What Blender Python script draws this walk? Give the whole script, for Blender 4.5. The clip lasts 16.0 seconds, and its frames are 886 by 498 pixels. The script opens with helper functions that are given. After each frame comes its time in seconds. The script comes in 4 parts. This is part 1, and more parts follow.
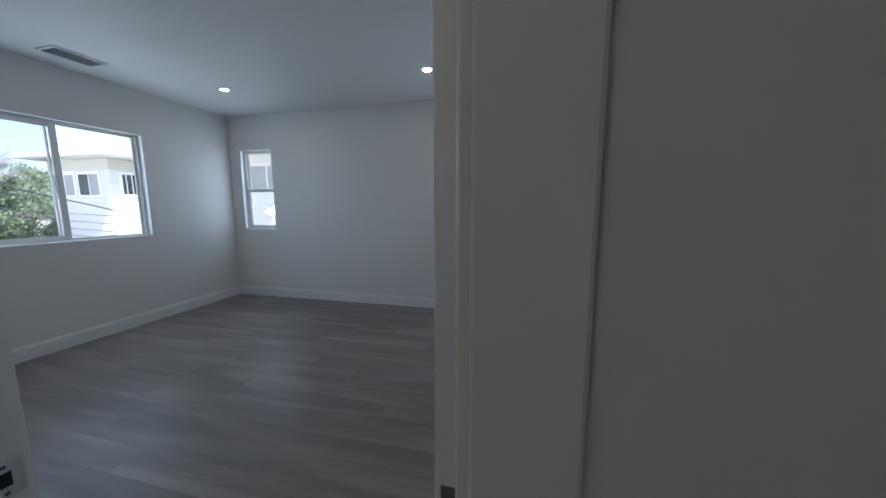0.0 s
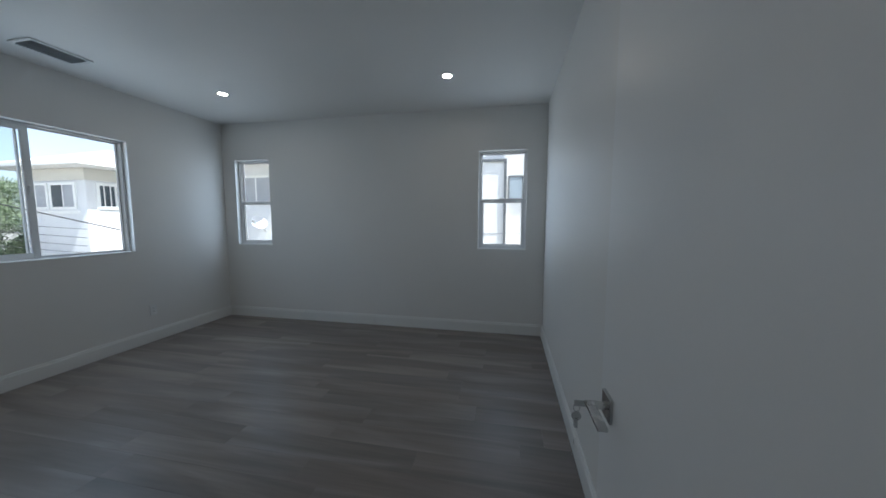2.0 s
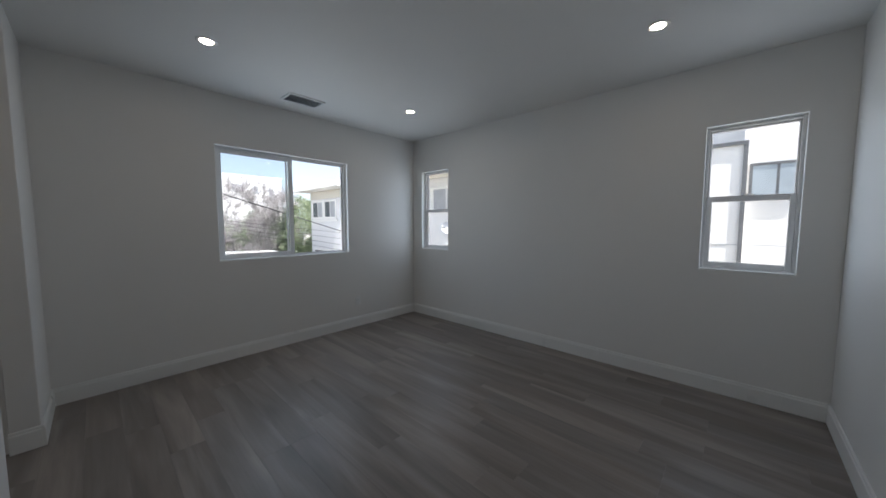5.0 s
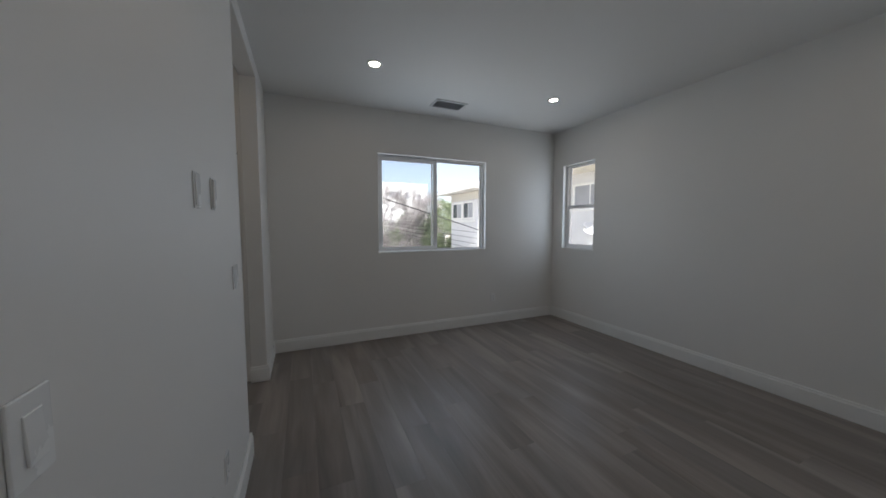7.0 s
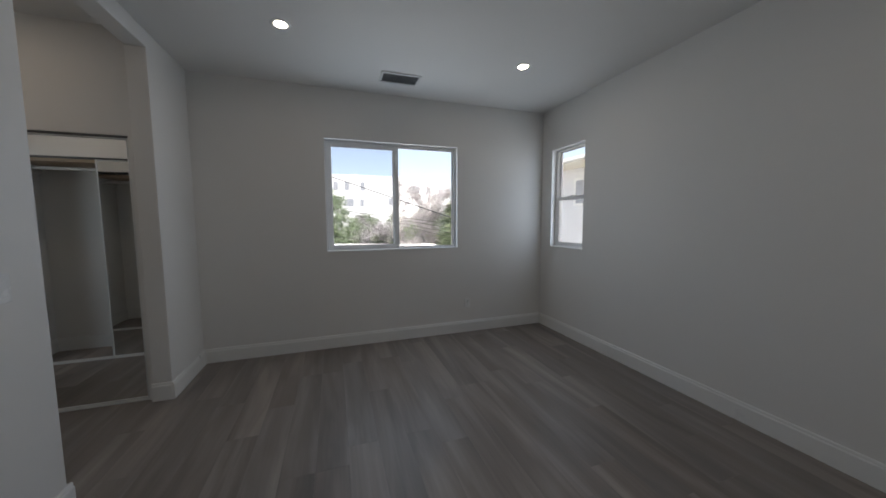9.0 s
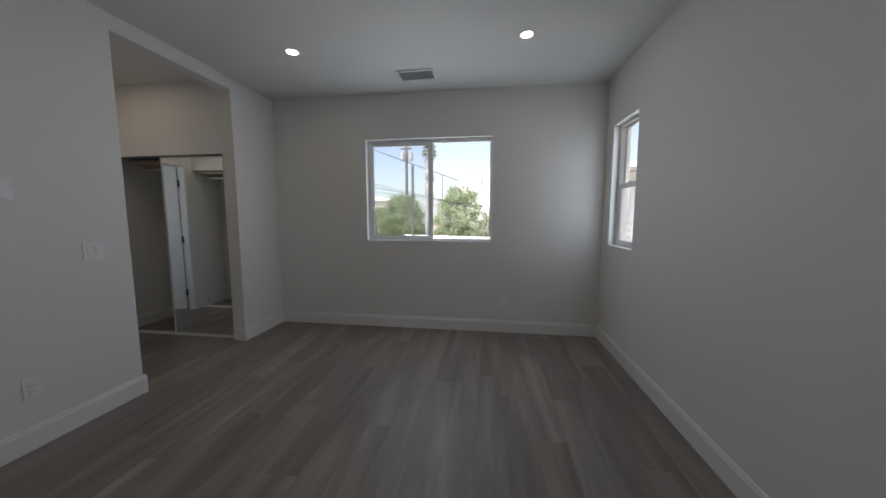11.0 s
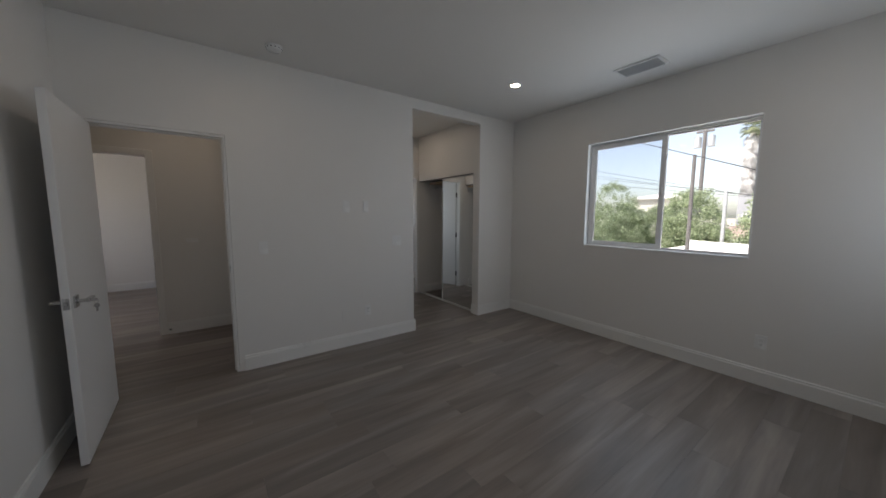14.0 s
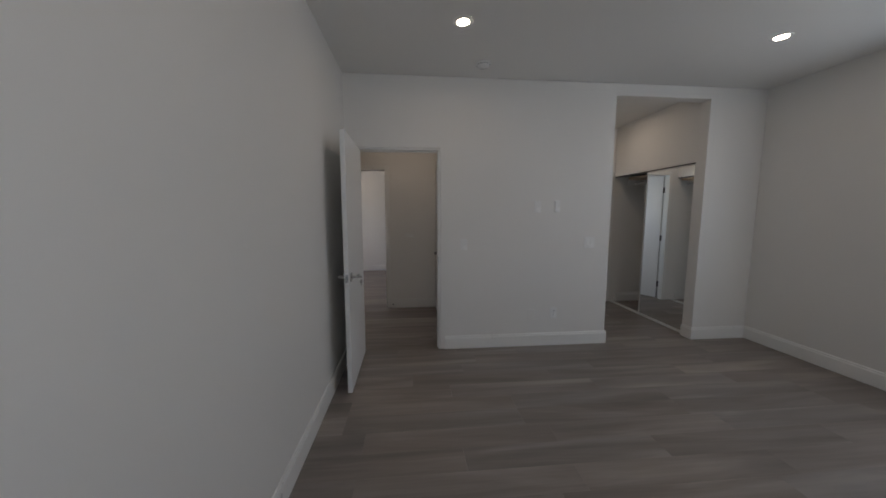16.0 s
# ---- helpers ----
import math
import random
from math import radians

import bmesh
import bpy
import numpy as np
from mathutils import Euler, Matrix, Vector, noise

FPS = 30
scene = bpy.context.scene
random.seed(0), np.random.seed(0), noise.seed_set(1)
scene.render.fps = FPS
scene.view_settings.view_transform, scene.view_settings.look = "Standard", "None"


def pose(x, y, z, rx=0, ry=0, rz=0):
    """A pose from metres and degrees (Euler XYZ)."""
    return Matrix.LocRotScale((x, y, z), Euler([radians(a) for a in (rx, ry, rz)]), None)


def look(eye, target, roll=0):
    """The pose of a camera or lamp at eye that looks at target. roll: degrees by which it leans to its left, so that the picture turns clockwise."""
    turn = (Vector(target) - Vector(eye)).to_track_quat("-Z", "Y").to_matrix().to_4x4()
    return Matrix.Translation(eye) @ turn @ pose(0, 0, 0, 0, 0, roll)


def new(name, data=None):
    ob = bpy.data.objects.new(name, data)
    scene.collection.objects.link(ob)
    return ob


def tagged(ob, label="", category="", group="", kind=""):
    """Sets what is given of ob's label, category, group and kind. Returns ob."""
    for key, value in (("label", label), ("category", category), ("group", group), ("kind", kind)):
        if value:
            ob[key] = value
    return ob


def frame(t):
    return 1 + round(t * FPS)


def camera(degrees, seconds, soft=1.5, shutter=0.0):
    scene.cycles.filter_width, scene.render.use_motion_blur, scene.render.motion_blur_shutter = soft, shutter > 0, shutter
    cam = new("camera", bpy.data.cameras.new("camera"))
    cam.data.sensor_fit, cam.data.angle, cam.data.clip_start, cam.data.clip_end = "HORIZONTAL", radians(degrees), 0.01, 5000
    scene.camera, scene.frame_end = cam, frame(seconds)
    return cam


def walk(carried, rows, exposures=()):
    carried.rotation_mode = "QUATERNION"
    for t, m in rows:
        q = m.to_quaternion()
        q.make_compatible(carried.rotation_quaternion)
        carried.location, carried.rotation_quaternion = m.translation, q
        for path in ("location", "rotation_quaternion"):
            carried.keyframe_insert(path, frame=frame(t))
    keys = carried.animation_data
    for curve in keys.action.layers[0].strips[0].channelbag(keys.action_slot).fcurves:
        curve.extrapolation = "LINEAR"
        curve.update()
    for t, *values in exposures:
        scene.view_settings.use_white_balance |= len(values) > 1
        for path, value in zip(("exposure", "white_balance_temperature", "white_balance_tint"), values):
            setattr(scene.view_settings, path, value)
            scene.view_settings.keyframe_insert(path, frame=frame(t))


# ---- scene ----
cam = camera(108.1, 16.0, soft=1.65)
PATH = [
    (0, (0.183, 0.219, 1.407), (-0.286, 2.145, 1.141), -0.1),
    (0.5, (0.087, 0.198, 1.417), (-0.556, 2.073, 1.151), -0.1),
    (1, (-0.025, 0.189, 1.41), (-0.688, 2.058, 1.152), 0.1),
    (1.5, (-0.105, 0.261, 1.415), (-0.629, 2.176, 1.17), 0.1),
    (2, (-0.192, 0.413, 1.416), (-0.585, 2.366, 1.233), 0.1),
    (2.5, (-0.263, 0.565, 1.408), (-0.577, 2.535, 1.267), -0.0),
    (3, (-0.26, 0.709, 1.425), (-0.517, 2.688, 1.287), 0.0),
    (3.5, (-0.224, 0.849, 1.457), (-0.646, 2.799, 1.317), -0.1),
    (4, (-0.247, 0.89, 1.456), (-1.083, 2.702, 1.323), -0.0),
    (4.5, (-0.286, 0.886, 1.436), (-1.4, 2.542, 1.303), -0.1),
    (5, (-0.299, 0.866, 1.428), (-1.654, 2.33, 1.278), 0.0),
    (7.5, (-0.43, 0.905, 1.366), (-2.276, 1.664, 1.229), -0.1),
    (8, (-0.549, 1.122, 1.382), (-2.369, 1.936, 1.232), -0.2),
    (10.5, (-0.603, 2.833, 1.351), (-2.591, 2.791, 1.144), -0.2),
    (11, (-0.501, 3.17, 1.351), (-2.47, 2.889, 1.147), 0.0),
    (11.5, (-0.458, 3.504, 1.367), (-2.388, 3.02, 1.165), -0.2),
    (12, (-0.424, 3.731, 1.385), (-2.275, 3.0, 1.182), 0.1),
    (12.5, (-0.412, 3.819, 1.388), (-2.16, 2.868, 1.184), 0.1),
    (13, (-0.451, 3.868, 1.393), (-2.052, 2.687, 1.189), 0.1),
    (13.5, (-0.521, 3.853, 1.385), (-1.939, 2.456, 1.187), 0.1),
    (14, (-0.55, 3.869, 1.408), (-1.715, 2.258, 1.199), 0.2),
    (14.5, (-0.569, 3.86, 1.423), (-1.428, 2.067, 1.205), 0.2),
    (15, (-0.556, 3.852, 1.438), (-1.16, 1.959, 1.215), 0.2),
    (15.5, (-0.508, 3.832, 1.45), (-0.881, 1.881, 1.219), 0.1),
    (16, (-0.415, 3.818, 1.424), (-0.598, 1.838, 1.205), -0.0),
]
EXPOSURES = [(0.0, 1.5, 5710, 9), (0.5, 1.24, 5710, 7), (1.0, 1.14, 5760, 8), (2.0, 1.2, 5910, 7), (4.0, 1.18, 6030, 8), (5.0, 1.19, 6380, 12), (7.5, 1.18, 6630, 13), (10.5, 1.17, 6710, 14), (13.5, 1.21, 6930, 15), (15.0, 1.26, 6880, 15), (16.0, 1.5, 6880, 16)]
walk(cam, [(t, look(eye, target, roll)) for t, eye, target, roll in PATH], EXPOSURES)

# ---- light ----
world = bpy.data.worlds.new("world")
scene.world = world
world.use_nodes = True
wn = world.node_tree.nodes
sky = wn.new("ShaderNodeTexSky")
sky.sky_type = "NISHITA"
sky.sun_disc = False
SUN_DIR = Vector((0.52, -0.13, 0.85)).normalized()
sky.sun_elevation = math.asin(SUN_DIR.z)
sky.sun_rotation = math.atan2(SUN_DIR.x, SUN_DIR.y)
sky.air_density, sky.dust_density, sky.ozone_density = 0.9, 1.6, 1.0
wn["Background"].inputs["Strength"].default_value = 0.125
haze = wn.new("ShaderNodeHueSaturation")
haze.inputs["Saturation"].default_value, haze.inputs["Value"].default_value = 0.72, 1.0
world.node_tree.links.new(sky.outputs[0], haze.inputs["Color"])
world.node_tree.links.new(haze.outputs[0], wn["Background"].inputs[0])

sun = new("sun", bpy.data.lights.new("sun", "SUN"))
sun.data.energy, sun.data.angle, sun.data.color = 4.9, radians(0.5), (1.0, 0.965, 0.92)
sun.matrix_world = look(tuple(SUN_DIR * 40), (0, 0, 0))


def skylight(name, eye, target, w, h, watts, colour=(0.70, 0.85, 1.0)):
    """Daylight in a window's opening."""
    lamp = new(name, bpy.data.lights.new(name, "AREA"))
    lamp.data.shape, lamp.data.size, lamp.data.size_y = "RECTANGLE", w, h
    lamp.data.energy, lamp.data.color = watts, colour
    lamp.matrix_world = look(eye, target)
    return lamp


# ---- materials ----
def material(name, rough=0.5, metal=0.0, spec=0.5):
    m = bpy.data.materials.new(name)
    m.use_nodes = True
    b = m.node_tree.nodes["Principled BSDF"]
    b.inputs["Roughness"].default_value = rough
    b.inputs["Metallic"].default_value = metal
    b.inputs["Specular IOR Level"].default_value = spec
    return m, m.node_tree.nodes, m.node_tree.links, b


def noise_node(n, l, scale, detail=4.0, stretch=None, coord="Object", rough=0.55):
    tc = n.new("ShaderNodeTexCoord")
    mp = n.new("ShaderNodeMapping")
    if stretch:
        mp.inputs["Scale"].default_value = stretch
    l.new(tc.outputs[coord], mp.inputs["Vector"])
    t = n.new("ShaderNodeTexNoise")
    t.inputs["Scale"].default_value, t.inputs["Detail"].default_value, t.inputs["Roughness"].default_value = scale, detail, rough
    l.new(mp.outputs[0], t.inputs["Vector"])
    return t, mp


def ramp(n, l, src, stops):
    r = n.new("ShaderNodeValToRGB")
    while len(r.color_ramp.elements) < len(stops):
        r.color_ramp.elements.new(0.5)
    for e, (p, c) in zip(r.color_ramp.elements, stops):
        e.position, e.color = p, (*c, 1)
    l.new(src, r.inputs[0])
    return r


def plain(name, colour, rough=0.5, metal=0.0, vary=0.06, scale=3.0, fine=60.0, bump=0.05, spec=0.5, rough_vary=0.06, depth=0.002):
    """A surface with soft stains at one scale and grain and relief at a finer one."""
    m, n, l, b = material(name, rough, metal, spec)
    big, _ = noise_node(n, l, scale, 5)
    small, _ = noise_node(n, l, fine, 3)
    mix = n.new("ShaderNodeMath")
    mix.operation = "MULTIPLY_ADD"
    l.new(small.outputs[0], mix.inputs[0])
    mix.inputs[1].default_value = 0.3
    l.new(big.outputs[0], mix.inputs[2])
    lo = tuple(max(0.0, c * (1 - vary)) for c in colour)
    hi = tuple(min(1.0, c * (1 + vary)) for c in colour)
    r = ramp(n, l, mix.outputs[0], [(0.35, lo), (0.95, hi)])
    l.new(r.outputs[0], b.inputs["Base Color"])
    mr = n.new("ShaderNodeMapRange")
    l.new(big.outputs[0], mr.inputs[0])
    mr.inputs["From Min"].default_value, mr.inputs["From Max"].default_value = 0.3, 0.7
    mr.inputs["To Min"].default_value, mr.inputs["To Max"].default_value = max(0.02, rough - rough_vary), min(1.0, rough + rough_vary)
    l.new(mr.outputs[0], b.inputs["Roughness"])
    if bump:
        bp = n.new("ShaderNodeBump")
        bp.inputs["Strength"].default_value, bp.inputs["Distance"].default_value = bump, depth
        l.new(small.outputs[0], bp.inputs["Height"])
        l.new(bp.outputs[0], b.inputs["Normal"])
    return m


def wood_floor():
    m, n, l, b = material("grey_oak_planks", 0.4, 0, 0.38)
    tc, info = n.new("ShaderNodeTexCoord"), n.new("ShaderNodeObjectInfo")
    off = n.new("ShaderNodeVectorMath")
    off.operation = "MULTIPLY_ADD"
    off.inputs[1].default_value = (37.0, 91.0, 13.0)
    l.new(info.outputs["Random"], off.inputs[0])
    l.new(tc.outputs["Object"], off.inputs[2])

    def stretched(scale, st, detail):
        mp = n.new("ShaderNodeMapping")
        mp.inputs["Scale"].default_value = st
        l.new(off.outputs[0], mp.inputs["Vector"])
        t = n.new("ShaderNodeTexNoise")
        t.inputs["Scale"].default_value, t.inputs["Detail"].default_value, t.inputs["Distortion"].default_value = scale, detail, 0.6
        l.new(mp.outputs[0], t.inputs["Vector"])
        return t
    bands = stretched(1.6, (0.42, 3.8, 1.0), 3)
    grain = stretched(7.0, (0.4, 9.0, 1.0), 6)
    base = ramp(n, l, bands.outputs[0], [(0.28, (0.176, 0.152, 0.138)), (0.5, (0.242, 0.209, 0.190)), (0.73, (0.362, 0.314, 0.281))])
    gr = ramp(n, l, grain.outputs[0], [(0.3, (0.89, 0.89, 0.89)), (0.7, (1.06, 1.06, 1.06))])
    mul = n.new("ShaderNodeMix")
    mul.data_type, mul.blend_type = "RGBA", "MULTIPLY"
    mul.inputs["Factor"].default_value = 0.75
    l.new(base.outputs[0], mul.inputs["A"])
    l.new(gr.outputs[0], mul.inputs["B"])
    hsv = n.new("ShaderNodeHueSaturation")
    mr = n.new("ShaderNodeMapRange")
    l.new(info.outputs["Random"], mr.inputs[0])
    mr.inputs["To Min"].default_value, mr.inputs["To Max"].default_value = 0.92, 1.09
    l.new(mr.outputs[0], hsv.inputs["Value"])
    tw = n.new("ShaderNodeMath")
    tw.operation = "FRACT"
    tm = n.new("ShaderNodeMath")
    tm.operation = "MULTIPLY"
    tm.inputs[1].default_value = 17.31
    l.new(info.outputs["Random"], tm.inputs[0])
    l.new(tm.outputs[0], tw.inputs[0])
    sat = n.new("ShaderNodeMapRange")
    sat.inputs["To Min"].default_value, sat.inputs["To Max"].default_value = 0.88, 1.15
    l.new(tw.outputs[0], sat.inputs[0])
    l.new(sat.outputs[0], hsv.inputs["Saturation"])
    l.new(mul.outputs["Result"], hsv.inputs["Color"])
    l.new(hsv.outputs[0], b.inputs["Base Color"])
    rr = n.new("ShaderNodeMapRange")
    l.new(grain.outputs[0], rr.inputs[0])
    rr.inputs["To Min"].default_value, rr.inputs["To Max"].default_value = 0.32, 0.48
    l.new(rr.outputs[0], b.inputs["Roughness"])
    bp = n.new("ShaderNodeBump")
    bp.inputs["Strength"].default_value, bp.inputs["Distance"].default_value = 0.12, 0.001
    l.new(grain.outputs[0], bp.inputs["Height"])
    l.new(bp.outputs[0], b.inputs["Normal"])
    return m


def leafy(name, dark, light, rough=0.6, thin=0.0):
    m, n, l, b = material(name, rough, 0, 0.3)
    geo = n.new("ShaderNodeNewGeometry")
    r = ramp(n, l, geo.outputs["Random Per Island"], [(0.0, dark), (1.0, light)])
    l.new(r.outputs[0], b.inputs["Base Color"])
    if thin:
        tr, mx = n.new("ShaderNodeBsdfTranslucent"), n.new("ShaderNodeMixShader")
        l.new(r.outputs[0], tr.inputs["Color"])
        mx.inputs[0].default_value = thin
        l.new(b.outputs[0], mx.inputs[1])
        l.new(tr.outputs[0], mx.inputs[2])
        l.new(mx.outputs[0], n["Material Output"].inputs[0])
    return m


def glowing(name, colour, strength):
    m, n, l, b = material(name, 0.4)
    b.inputs["Base Color"].default_value = (0.9, 0.9, 0.88, 1)
    b.inputs["Emission Color"].default_value = (*colour, 1)
    b.inputs["Emission Strength"].default_value = strength
    return m


def glass(name, tint=(0.97, 0.99, 0.985)):
    m, n, l, b = material(name, 0.0)
    b.inputs["Base Color"].default_value = (*tint, 1)
    b.inputs["Transmission Weight"].default_value = 1.0
    b.inputs["IOR"].default_value = 1.27
    return m


def woven(name, clear):
    """Fine insect mesh, far too fine to tell its threads apart: it only dims what lies behind it."""
    m, n, l, b = material(name, 0.7)
    tr = n.new("ShaderNodeBsdfTransparent")
    tr.inputs["Color"].default_value = (*clear, 1)
    l.new(tr.outputs[0], n["Material Output"].inputs[0])
    n.remove(b)
    return m


PAINT = plain("wall_paint", (0.80, 0.785, 0.755), 0.52, vary=0.015, scale=1.2, fine=260, bump=0.10, depth=0.0006, spec=0.4)
CEIL = plain("ceiling_paint", (0.81, 0.80, 0.775), 0.6, vary=0.015, scale=1.0, fine=240, bump=0.10, depth=0.0006, spec=0.3)
TRIM = plain("trim_paint", (0.83, 0.825, 0.80), 0.33, vary=0.02, scale=4, fine=120, bump=0.04, depth=0.0005)
DOORP = plain("door_paint", (0.82, 0.815, 0.80), 0.37, vary=0.015, scale=2, fine=180, bump=0.06, depth=0.0005)
VINYL = plain("white_vinyl", (0.87, 0.875, 0.88), 0.35, vary=0.02, scale=6, fine=90, bump=0.02)
PLASTIC = plain("white_plastic", (0.865, 0.865, 0.85), 0.25, vary=0.02, scale=20, fine=200, bump=0.01)
SLOT = plain("dark_slot", (0.02, 0.02, 0.02), 0.6, bump=0)
CHROME = plain("brushed_nickel", (0.55, 0.55, 0.55), 0.24, metal=1.0, vary=0.06, scale=30, fine=300, bump=0.02)
STEEL = plain("dark_steel_hinge", (0.16, 0.16, 0.16), 0.38, metal=1.0, vary=0.15, scale=40, fine=200, bump=0.05)
ALU = plain("white_aluminium", (0.72, 0.72, 0.70), 0.35, vary=0.04, scale=10, fine=120, bump=0.02)
DUCT = plain("duct_shade_sheet", (0.10, 0.10, 0.10), 0.8, bump=0)
VENTP = plain("vent_enamel", (0.48, 0.49, 0.495), 0.4, vary=0.05, scale=12, fine=90, bump=0.02)
SHELFW = plain("shelf_wood", (0.58, 0.43, 0.29), 0.5, vary=0.12, scale=6, fine=60, bump=0.05)
UNDER = plain("underlay", (0.10, 0.085, 0.07), 0.9, bump=0)
FLOORW = wood_floor()
GLASS = glass("window_glass")
MESH = woven("insect_mesh", (0.85, 0.86, 0.875))
LENS = glowing("lamp_diffuser", (1.0, 0.87, 0.72), 30.0)
LENSW = glowing("warm_lamp_diffuser", (1.0, 0.85, 0.69), 38.0)
MIRROR, _, _, _b = material("mirror_silver", 0.015, 1.0)
_b.inputs["Base Color"].default_value = (0.90, 0.91, 0.90, 1)
STUCCO = plain("white_stucco", (0.80, 0.79, 0.77), 0.85, vary=0.06, scale=1.5, fine=40, bump=0.3, depth=0.01)
SIDING = plain("pale_siding", (0.72, 0.72, 0.72), 0.7, vary=0.06, scale=1.2, fine=25, bump=0.1)
EAVE = plain("cream_eave", (0.60, 0.575, 0.51), 0.7, vary=0.06, scale=2, fine=30, bump=0.1)
ROOFW = plain("pale_roofing", (0.62, 0.61, 0.59), 0.85, vary=0.10, scale=1.5, fine=30, bump=0.4, depth=0.01)
DARKGL = plain("dark_house_glass", (0.06, 0.075, 0.085), 0.08, vary=0.3, scale=1.5, fine=8, bump=0)
BLUEGL = plain("blue_house_glass", (0.36, 0.41, 0.45), 0.08, vary=0.2, scale=1.5, fine=8, bump=0)
CURTAIN = plain("grey_curtain", (0.36, 0.37, 0.39), 0.8, vary=0.2, scale=3, fine=20, bump=0.2)
BRONZE = plain("dark_bronze_trim", (0.13, 0.135, 0.14), 0.5, vary=0.1, scale=4, fine=40, bump=0.05)
GREYST = plain("grey_stucco", (0.28, 0.29, 0.31), 0.85, vary=0.08, scale=1, fine=20, bump=0.2)
# The dish's shading is put into an even grey enamel.
DISHG = plain("shaded_dish_enamel", (0.55, 0.56, 0.57), 0.5, vary=0.15, scale=3, fine=30, bump=0.05)
TILE = plain("brown_roof_tile", (0.22, 0.165, 0.14), 0.8, vary=0.2, scale=4, fine=20, bump=0.3)
POLEW = plain("weathered_pole", (0.125, 0.118, 0.115), 0.85, vary=0.25, scale=3, fine=40, bump=0.4)
GALV = plain("galvanised", (0.50, 0.51, 0.52), 0.45, metal=0.6, vary=0.1, scale=4, fine=40, bump=0.05)
CABLE = plain("black_cable", (0.03, 0.03, 0.032), 0.6, bump=0)
PALMT = plain("palm_trunk", (0.42, 0.41, 0.40), 0.9, vary=0.2, scale=2, fine=20, bump=0.4, depth=0.02)
GROUND = plain("dry_ground", (0.30, 0.285, 0.25), 0.95, vary=0.3, scale=0.25, fine=6, bump=0.5, depth=0.03)
BARK = plain("bark", (0.17, 0.14, 0.12), 0.9, vary=0.25, scale=4, fine=30, bump=0.5, depth=0.02)
TWIG = leafy("bare_twigs", (0.29, 0.265, 0.26), (0.55, 0.51, 0.50), 0.85)
# Leaf colours lifted above real foliage; outdoor haze and glare are mixed in.
LEAF = leafy("hazed_green_leaves", (0.14, 0.19, 0.10), (0.52, 0.59, 0.40), thin=0.5)
# Both palm colours are paled to include the haze of distance.
PALMG = leafy("palm_fronds", (0.12, 0.15, 0.09), (0.30, 0.33, 0.21), thin=0.3)
PALMD = leafy("hazy_dead_fronds", (0.42, 0.41, 0.40), (0.78, 0.77, 0.75), 0.85, 0.35)


# ---- mesh helpers ----
def box(bm, x0, x1, y0, y1, z0, z1, bevel=0.0):
    r = bmesh.ops.create_cube(bm, size=1.0)
    for v in r["verts"]:
        v.co = ((x0 + x1) / 2 + v.co.x * (x1 - x0), (y0 + y1) / 2 + v.co.y * (y1 - y0), (z0 + z1) / 2 + v.co.z * (z1 - z0))
    if bevel:
        es = list({e for v in r["verts"] for e in v.link_edges})
        bmesh.ops.bevel(bm, geom=es, offset=bevel, segments=2, affect="EDGES", profile=0.5)
    return bm


def boxes(*items, bevel=0.0):
    bm = bmesh.new()
    for it in items:
        box(bm, *it, bevel=bevel)
    return bm


def cyl(bm, a, b, r0, r1=None, n=16, caps=True):
    a, b = Vector(a), Vector(b)
    m = Matrix.Translation((a + b) / 2) @ (b - a).to_track_quat("Z", "Y").to_matrix().to_4x4()
    return bmesh.ops.create_cone(bm, cap_ends=caps, segments=n, radius1=r0, radius2=r0 if r1 is None else r1, depth=(b - a).length, matrix=m)


def lathe(bm, profile, n=32, centre=(0, 0, 0)):
    """Turns (radius, height) pairs round the upright axis."""
    rings = []
    for r, z in profile:
        rings.append([bm.verts.new((centre[0] + r * math.cos(2 * math.pi * i / n), centre[1] + r * math.sin(2 * math.pi * i / n), centre[2] + z)) for i in range(n)])
    for a, b in zip(rings, rings[1:]):
        for i in range(n):
            bm.faces.new((a[i], a[(i + 1) % n], b[(i + 1) % n], b[i]))
    return bm


def to_mesh(name, bm, mat, smooth=False):
    bmesh.ops.recalc_face_normals(bm, faces=bm.faces)
    me = bpy.data.meshes.new(name)
    bm.to_mesh(me)
    bm.free()
    me.materials.append(mat)
    if smooth:
        me.shade_smooth()
    return me


def part(name, bm, mat, parent, label="", smooth=False):
    ob = new(name, to_mesh(name, bm, mat, smooth))
    ob.parent = parent
    return tagged(ob, label)


def thing(name, label, category, at=None, group="", kind=""):
    ob = new(name)
    ob.empty_display_size = 0.1
    if at is not None:
        ob.matrix_world = at
    return tagged(ob, label, category, group, kind)


def solid(name, bm, mat, label, category, kind="structure", smooth=False, group=""):
    return tagged(new(name, to_mesh(name, bm, mat, smooth)), label, category, group, kind)


